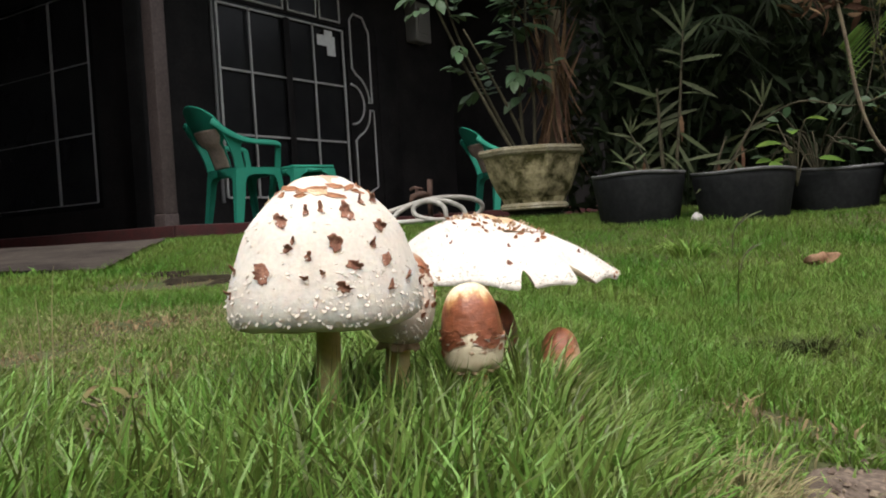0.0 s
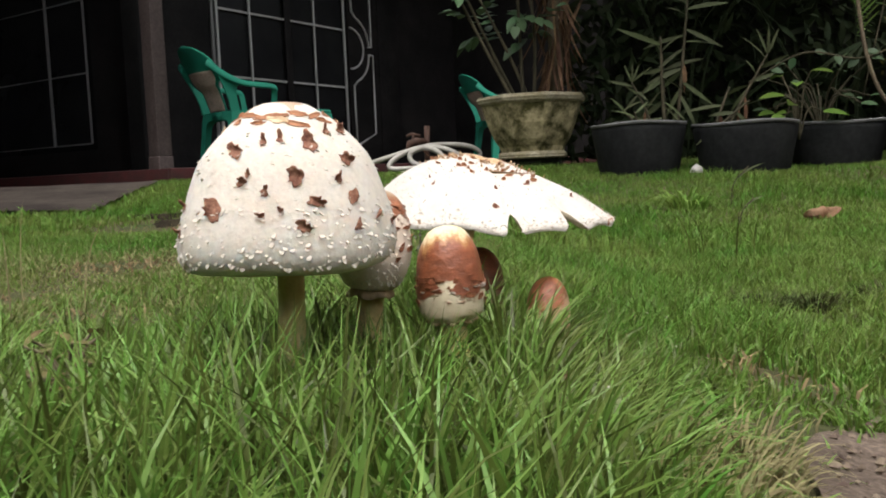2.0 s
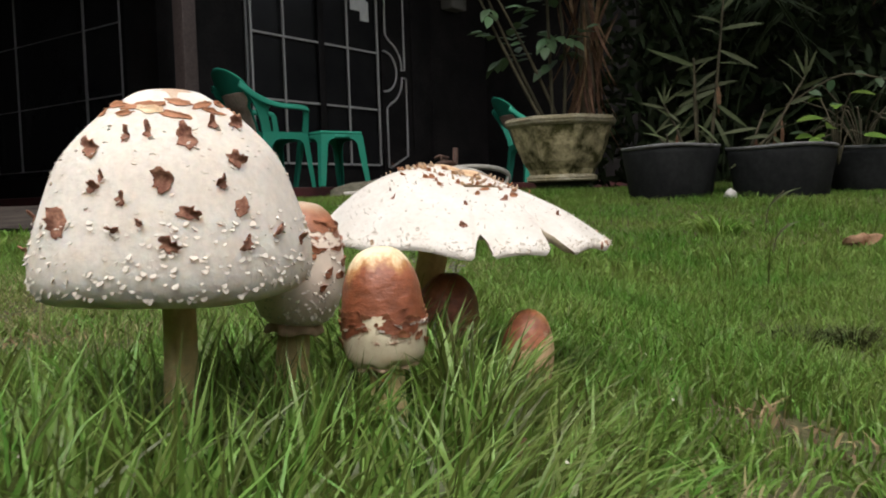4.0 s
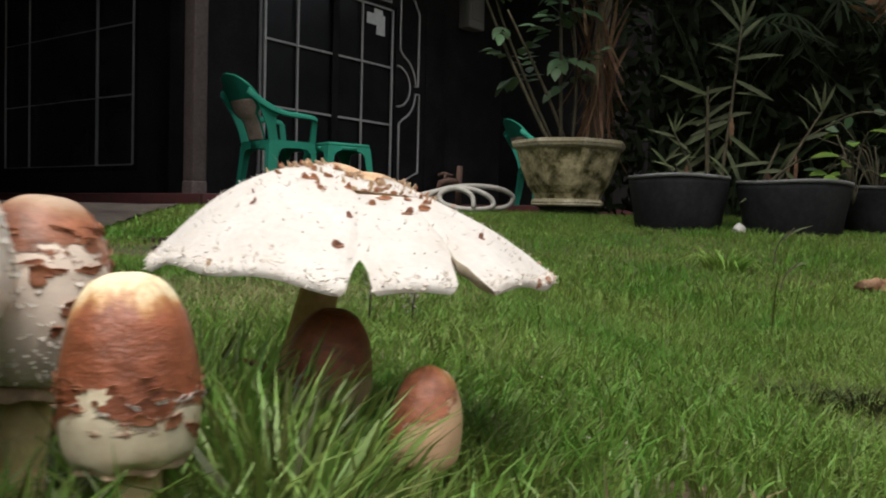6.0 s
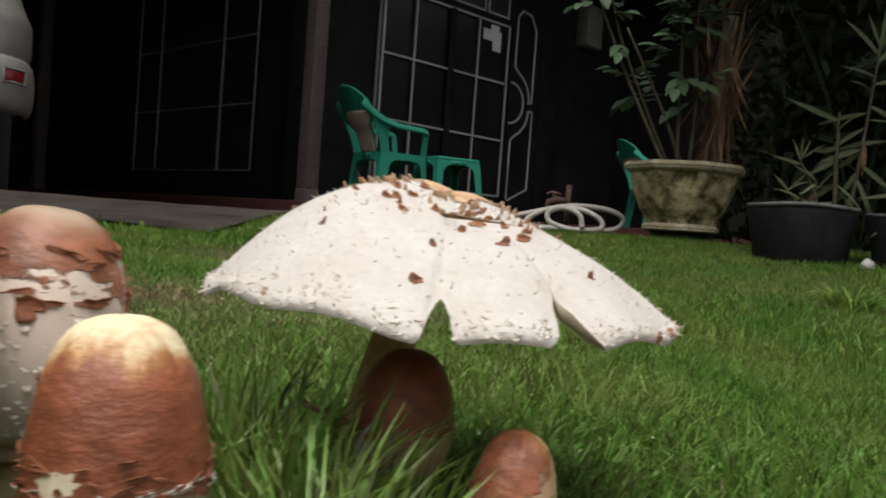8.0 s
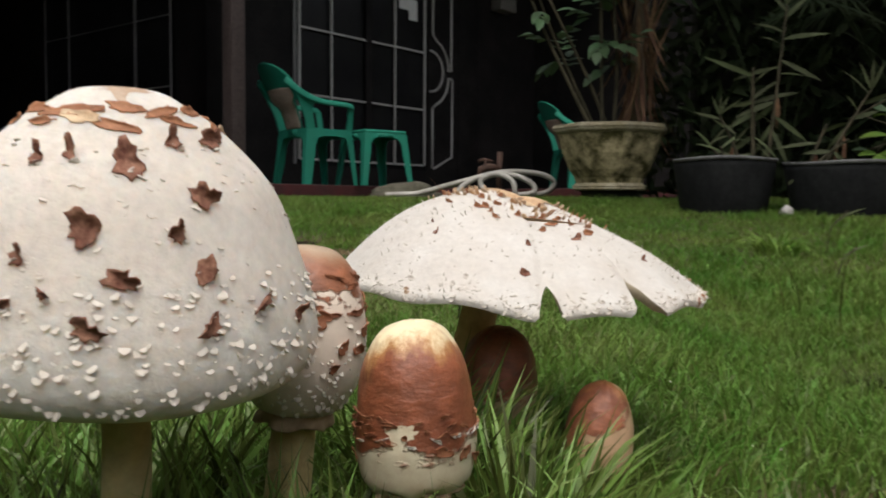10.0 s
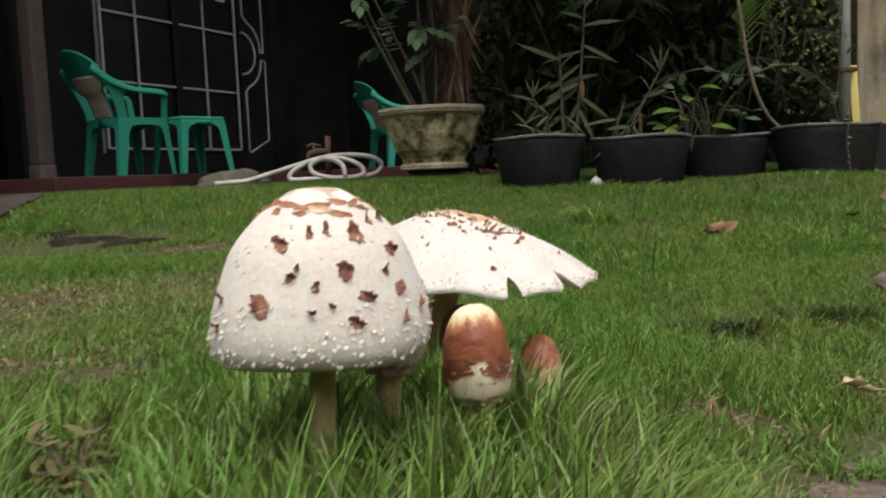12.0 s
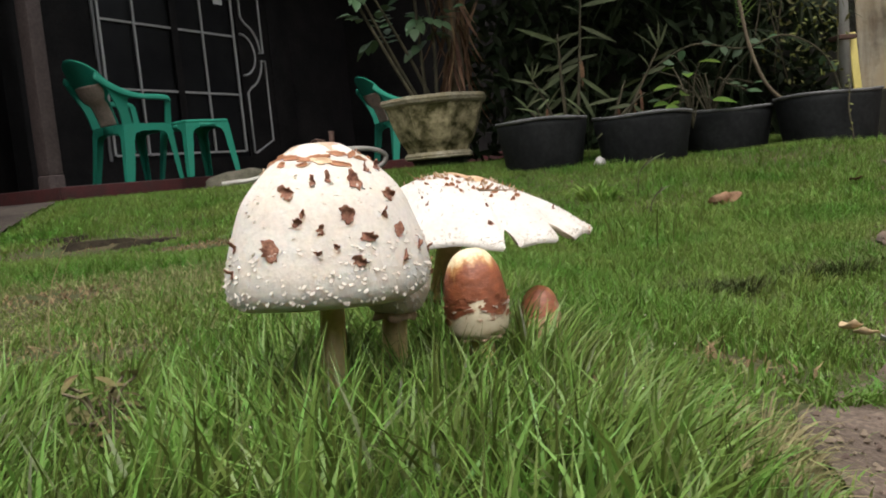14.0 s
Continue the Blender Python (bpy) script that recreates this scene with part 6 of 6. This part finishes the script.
lawn("lawn_grass", 130000, -0.6, 0.5, 0.10, 0.85, 5, near_size, 0.0019, "long uncut green grass round the mushrooms", keep=lambda x, y: rng.random(len(x)) < (0.25 + 0.75 * tall_zone(x, y)) * (0.25 + 1.0 * patchy(x, y, 75, 12)) * (1 - 0.40 * np.exp(-((x - 0.090) ** 2 + (y - 0.315) ** 2) / 0.0016)))
lawn("lawn_grass", 270000, -1.35, 1.45, 0.20, 1.95, 3, lambda x, y: 0.016 + 0.014 * patchy(x, y, 8, 2) + 0.012 * tall_zone(x, y), 0.0014, "short green lawn grass", TURF, lay_over=1.5, fade=0.25)
lawn("lawn_grass", 340000, -2.6, 2.3, 1.45, 6.3, 2, lambda x, y: 0.018 + 0.018 * patchy(x, y, 5, 3), 0.0029, "short green lawn grass rising to the house", TURF, fade=0.3)
lawn("dry_grass", 14000, -0.9, 0.9, 0.15, 2.2, 3, lambda x, y: 0.020 + 0.010 * patchy(x, y, 11, 2), 0.0014, "withered straw-coloured grass blades", GRASS_DRY, False,
     keep=lambda x, y: rng.random(len(x)) < 0.06 + 0.14 * smooth_step(0.7, 0.5, y) + 0.8 * np.exp(-((x - 0.10) ** 2 + (y - 0.34) ** 2) / 0.008) - 0.3 * bare(x, y) - 0.15 * smooth_step(0.12, 0.2, x))

lawn("lawn_grass", 70000, -5.5, 4.5, -4.5, 3.2, 2, lambda x, y: 0.026 + 0.018 * patchy(x, y, 4, 3), 0.009, "short green lawn grass over the rest of the yard", TURF,
     keep=lambda x, y: (x < -0.85) | (y < 0.12) | (x > 2.0))
PALE_BLADE = material("pale_blade", (0.200, 0.215, 0.085), 0.6, spec=0.2, tint=(0.25, 0.23, 0.11), scale=8, amount=0.8, random_tint=0.35, translucent=0.3)
lawn("pale_grass", 165000, -1.1, 0.1, 0.44, 2.0, 3, lambda x, y: 0.013 + 0.009 * patchy(x, y, 11, 2), 0.0018, "short yellowing grass in the worn part of the lawn", PALE_BLADE, lay_over=1.8,
     keep=lambda x, y: rng.random(len(x)) < 0.9 * np.exp(-(((x + 0.47) / 0.38) ** 2 + ((y - 0.98) / 0.52) ** 2)))
THATCH = material("brown_thatch", (0.165, 0.110, 0.062), 0.9, spec=0.1, tint=(0.27, 0.205, 0.115), scale=25, amount=0.8, random_tint=0.35)
lawn("dry_thatch", 60000, -1.3, 0.6, 0.4, 2.8, 2, lambda x, y: 0.011 + 0.006 * patchy(x, y, 11, 2), 0.0026, "brown withered thatch in the worn patches of the lawn", THATCH, False, lay_over=2.6,
     keep=lambda x, y: rng.random(len(x)) < (1.1 * bare(x, y) - 0.25) * (1 - 0.9 * smooth_step(2.15, 2.3, y)))


# ---- weeds and litter on the lawn ----
def tuft(x, y, n, size, width, label, mat=GRASS, spread=0.03, out=0.9):
    a, r = rng.random(n) * 2 * math.pi, spread * np.sqrt(rng.random(n))
    px_, py_ = x + r * np.cos(a), y + r * np.sin(a)
    P = np.stack([px_, py_, height(px_, py_) - 0.002], 1)
    lean = np.stack([np.cos(a), np.sin(a)], 1) * out * (0.4 + 0.8 * rng.random((n, 1)))
    ob = blades("grass_tuft", P, size * (0.6 + 0.6 * rng.random(n)), width * (0.7 + 0.6 * rng.random(n)), lean, 5, mat)
    return tagged(ob, label, "grass tuft", "grass tufts", kind="stuff")


DARK_GRASS = material("dark_blade", (0.052, 0.105, 0.017), 0.55, spec=0.25, tint=(0.16, 0.165, 0.055), scale=14, amount=0.8, random_tint=0.4, translucent=0.3)
# green-brown blades darkened: shade between the blades is put into their colour
SHADE_GRASS = material("shaded_gap_blade", (0.042, 0.072, 0.019), 0.8, spec=0.1, tint=(0.070, 0.058, 0.028), scale=30, amount=0.8, random_tint=0.4)
for x, y, n, s, sp in ((0.345, 0.945, 270, 0.025, 0.036), (0.395, 0.940, 270, 0.025, 0.034), (0.490, 0.975, 250, 0.026, 0.034), (0.535, 0.970, 250, 0.027, 0.032)):
    tuft(x, y, n, s, 0.0018, "dark grass in a lawn hollow, gap shade put into its colour", SHADE_GRASS, sp, 1.1)
for x, y, n, s, sp in ((0.325, 0.91, 60, 0.026, 0.030), (0.365, 0.915, 70, 0.028, 0.040), (0.430, 0.930, 60, 0.028, 0.030), (0.49, 0.945, 60, 0.030, 0.034), (0.55, 0.965, 90, 0.036, 0.030), (0.60, 0.985, 90, 0.032, 0.032), (0.64, 1.07, 120, 0.026, 0.045), (0.74, 1.40, 100, 0.030, 0.05)):
    tuft(x, y, n, s, 0.0014, "dark green coarse grass tuft in the lawn", DARK_GRASS, sp, 1.9)
for x, y, n, s, sp in ((0.002, 0.470, 170, 0.062, 0.022), (-0.020, 0.485, 150, 0.060, 0.022), (0.020, 0.452, 120, 0.055, 0.02), (0.036, 0.405, 110, 0.058, 0.018), (0.036, 0.435, 110, 0.052, 0.02), (-0.012, 0.375, 90, 0.055, 0.014), (-0.075, 0.42, 160, 0.058, 0.025), (-0.045, 0.44, 150, 0.055, 0.022)):
    tuft(x, y, n, s, 0.0030, "long lush grass blades beside the mushrooms", GRASS, sp, 0.6)
MUD = material("wet_mud", (0.012, 0.009, 0.007), 0.9, spec=0.05, tint=(0.034, 0.028, 0.017), scale=25, amount=0.8, fine=0.3, fine_scale=120, bump=0.5, bump_scale=60)
for x, y, rx, ry, seed in ((-0.74, 2.50, 0.10, 0.09, 1), (-0.56, 2.36, 0.09, 0.07, 3), (-0.86, 2.66, 0.08, 0.06, 5)):
    bm = bmesh.new()
    mid = bm.verts.new((x, y, soil_at(x, y) + 0.011))
    ring = []
    for j in range(36):
        a = 2 * math.pi * j / 36
        q = 1 + 0.28 * math.sin(3 * a + seed) + 0.16 * math.sin(7 * a + 2 * seed) + 0.08 * math.sin(13 * a)
        ex, ey = x + rx * q * math.cos(a), y + ry * q * math.sin(a)
        ring.append((bm.verts.new((x + 0.7 * (ex - x), y + 0.7 * (ey - y), soil_at(x, y) + 0.010)), bm.verts.new((ex, ey, soil_at(ex, ey) - 0.004))))
    for j in range(36):
        (a0, b0), (a1, b1) = ring[j], ring[(j + 1) % 36]
        bm.faces.new((mid, a0, a1))
        bm.faces.new((a0, b0, b1, a1))
    tagged(part("mud_patch", bm, MUD), "dark bare mud patch in the lawn", "mud", "mud patches", kind="structure")
tuft(0.66, 2.35, 110, 0.085, 0.006, "light green spreading grass weed in the lawn", LEAF_LIME, 0.05, 1.9)
tuft(0.47, 1.45, 16, 0.11, 0.0022, "long thin grass stalks in the lawn", GRASS, 0.10, 0.5)
tuft(-0.34, 0.72, 6, 0.09, 0.0012, "thin pale grass stalks in the lawn", GRASS_DRY, 0.06, 0.4)
tuft(-0.40, 0.66, 5, 0.08, 0.0012, "thin pale grass stalks in the lawn", GRASS_DRY, 0.05, 0.4)


def curled_leaf(name, m, length, width, mat, seed, label, category="leaf", group=""):
    """A dry leaf: pointed outline, curled up along its length and sides."""
    r = random.Random(seed)
    c1, c2 = r.uniform(0.2, 0.6), r.uniform(0.1, 0.5)
    def fn(u, v):
        w = math.sin(math.pi * min(1, 0.04 + 0.94 * u)) ** 0.7 * width * (1 + 0.12 * math.sin(9 * u + seed))
        y = (v - 0.5) * w
        return (u * length - length / 2, y, c1 * length * (u - 0.5) ** 2 + c2 * y * y * 4 / width + 0.03 * length * math.sin(7 * u + 4 * v))
    ob = part(name, sheet(fn, 14, 6, 0.0006), mat)
    ob.matrix_world = m
    return tagged(ob, label, category, group)


LEAF_TAN = material("tan_dead_leaf", (0.27, 0.17, 0.105), 0.8, spec=0.2, tint=(0.16, 0.08, 0.045), scale=40, amount=0.9, fine=0.25, fine_scale=200)


def lay(x, y, up, rx, ry, rz):
    return pose(x, y, soil_at(x, y) + up, rx, ry, rz)


curled_leaf("dead_leaf", lay(0.86, 2.00, 0.012, -38, 10, 25), 0.075, 0.042, LEAF_TAN, 2, "curled brown dead leaf lying on the lawn", "leaf", "fallen leaves")
curled_leaf("dead_leaf", lay(0.885, 2.005, 0.018, 48, -24, -30), 0.065, 0.034, LEAF_TAN, 5, "curled brown dead leaf lying on the lawn", "leaf", "fallen leaves")
curled_leaf("dead_leaf", lay(0.845, 1.985, 0.012, 10, 30, 110), 0.035, 0.02, LEAF_DRY, 21, "curled brown dead leaf lying on the lawn", "leaf", "fallen leaves")
curled_leaf("dead_leaf", lay(1.30, 2.15, 0.022, 10, 8, 80), 0.07, 0.02, LEAF_DRY, 7, "thin brown dead leaf near the path", "leaf", "fallen leaves")
curled_leaf("dead_leaf", lay(0.004, 0.508, 0.044, 12, -12, 160), 0.018, 0.009, SCALE_BROWN, 9, "dark withered leaf beside the shaded mushroom", "leaf", "fallen leaves")
curled_leaf("bark_chip", lay(0.335, 0.634, 0.018, -14, 4, 8), 0.021, 0.015, CHIP_MAT, 11, "pale curled bark chip on the short grass", "bark chip")
curled_leaf("bark_chip", lay(0.341, 0.624, 0.015, -20, 6, -14), 0.019, 0.010, CHIP_MAT, 12, "pale curled bark chip on the short grass", "bark chip")
curled_leaf("paper_scrap", lay(0.348, 0.612, 0.012, 40, 20, 70), 0.015, 0.010, PVC, 31, "small white crumpled paper scrap at the path edge", "paper scrap")
curled_leaf("dead_leaf", lay(0.052, 0.36, 0.026, 20, -60, 70), 0.010, 0.005, LEAF_DRY, 14, "small orange-brown leaf scrap in the grass", "leaf", "fallen leaves")

for x, y, n in ((0.080, 0.325, 120), (0.098, 0.355, 130), (0.108, 0.335, 130), (0.118, 0.362, 130), (0.092, 0.30, 140), (0.066, 0.300, 130), (0.050, 0.275, 110), (0.078, 0.280, 120)):
    tuft(x, y, int(0.7 * n), 0.026, 0.0014, "straw-coloured withered grass tuft beside the path", GRASS_DRY, 0.024, 1.6)

for x, y, n in ((0.205, 0.452, 70), (0.228, 0.462, 80), (0.250, 0.470, 80), (0.275, 0.482, 70), (0.300, 0.500, 60)):
    tuft(x, y, n, 0.021, 0.0014, "short green grass growing over the path edge", TURF, 0.016, 1.8)

# withered weed in front
weed = thing("withered_weed", lay(-0.150, 0.392, 0.004, 0, 0, 0), "withered brown-green weed with drooping leaves in the grass", "weed")
rows = []
for k in range(14):
    a = 0.75 * k
    tip = (0.016 * math.cos(a), 0.013 * math.sin(a), 0.032 + 0.009 * math.sin(2 * k))
    part("stalk", tube(bmesh.new(), curve_points([(0, 0, 0), (tip[0] * 0.4, tip[1] * 0.4, tip[2] * 0.8), tip], 5), 0.0007, 5), BARK, weed)
    for j in range(6):
        rows.append(leaf_rows([np.array(tip) * (0.4 + 0.12 * j)], [(math.cos(a + j - 1), math.sin(a + j - 1), -0.5 + 0.3 * j)], [(0, -0.3, 1)], [0.007 + 0.004 * rng.random()], [0.0042], 0.4))
foliage("leaves", rows, material("withered_leaf", (0.14, 0.092, 0.045), 0.8, spec=0.2, tint=(0.10, 0.125, 0.040), scale=60, amount=0.8, fine=0.2, random_tint=0.3, translucent=0.2), weed)

# purple-grey flowering sprout
sprout = thing("lawn_sprout", lay(-0.02, 0.95, 0.0, 0, 0, 0), "small grey-purple flowering weed in the lawn", "weed")
BLOOM = material("grey_bloom", (0.20, 0.17, 0.17), 0.8, tint=(0.13, 0.13, 0.09), scale=90, random_tint=0.3)
rows = []
for k, (dx, dy, hh) in enumerate(((0, 0, 0.06), (0.035, 0.02, 0.035))):
    part("stalk", tube(bmesh.new(), [(dx, dy, 0), (dx + 0.003, dy, hh)], 0.001, 5), CANE, sprout)
    n = 46
    P = np.stack([dx + 0.004 * rng.normal(size=n), dy + 0.004 * rng.normal(size=n), hh * (0.45 + 0.6 * rng.random(n))], 1)
    rows.append(leaf_rows(P, unit(n, 0.3), unit(n), 0.0042 * np.ones(n), 0.0022 * np.ones(n), 0.2, 2))
foliage("flower_spike", rows, BLOOM, sprout)["kind"] = "stuff"

# two long nodding seed blades before the tubs
for x, y, hh, dx in ((0.80, 2.42, 0.11, 0.05), (0.66, 1.95, 0.07, 0.035)):
    stalk = thing("seed_grass", lay(x, y, 0, 0, 0, 0), "single tall nodding grass blade in the lawn", "grass blade", "nodding grass blades")
    part("stem", tube(bmesh.new(), curve_points([(0, 0, 0), (0.01, 0, hh * 0.6), (dx, 0, hh)], 5), 0.0014, 5), CANE, stalk)
    foliage("blade", [leaf_rows([(dx * 0.4, 0, hh * 0.7)], [(0.7, 0, 0.7)], [(-0.5, -0.3, 0.7)], [hh * 0.75], [0.012], 0.35, 8)], LEAF_LIGHT, stalk)

# worn slab edges standing just proud of the path
for k, (x, y, sx, sy) in enumerate(((1.12, 1.36, 0.14, 0.10), (0.68, 0.84, 0.10, 0.06), (0.56, 0.66, 0.09, 0.05), (1.42, 1.78, 0.16, 0.10), (0.46, 0.50, 0.10, 0.06))):
    stone("paving_stone", lay(x, y, -0.001, 1, -1, 35 + 14 * k), sx, sy, 0.009, 2.3 + k, STONE_MAT, "flat worn stone set into the garden path", "stone", group="stones in the path")

# tiny pale petals caught in the grass
n = 18
px_, py_ = -0.35 + 0.55 * rng.random(n), 0.32 + 0.30 * rng.random(n)
P = np.stack([px_, py_, height(px_, py_) + 0.030 + 0.012 * rng.random(n)], 1)
ob = foliage("fallen_petal", [leaf_rows(P, unit(n), unit(n, 1.0), 0.0015 * np.ones(n), 0.0011 * np.ones(n), 0.2, 2)], WART, None)
tagged(ob, "tiny whitish petals caught in the grass", "petal", kind="stuff")


# grit and crumbs of concrete on the path
n = 2600
py_ = 0.10 + 1.3 * rng.random(n) ** 1.4
px_ = path_edge(py_) + 0.01 + 0.45 * rng.random(n) ** 1.5
s = (0.0007 + 0.0022 * rng.random((n, 1, 1)) ** 3)
C = np.stack([px_, py_, height(px_, py_) + 0.005], 1)[:, None, :]
octa = np.array([(1, 0, 0), (0, 1, 0), (-1, 0, 0), (0, -1, 0), (0, 0, 0.8), (0, 0, -0.8)])[None]
V = C + s * octa * (0.6 + 0.8 * rng.random((n, 6, 3)))
F = np.array([(0, 1, 4), (1, 2, 4), (2, 3, 4), (3, 0, 4), (1, 0, 5), (2, 1, 5), (3, 2, 5), (0, 3, 5)])[None] + (np.arange(n) * 6)[:, None, None]
GRIT = material("grit", (0.17, 0.13, 0.10), 0.95, spec=0.1, tint=(0.07, 0.05, 0.04), scale=60, random_tint=0.5)
tagged(arrays("grit", V.reshape(-1, 3), F.reshape(-1, 3), GRIT, None, smooth=False), "loose grit and crumbs on the worn path", "grit", kind="stuff")
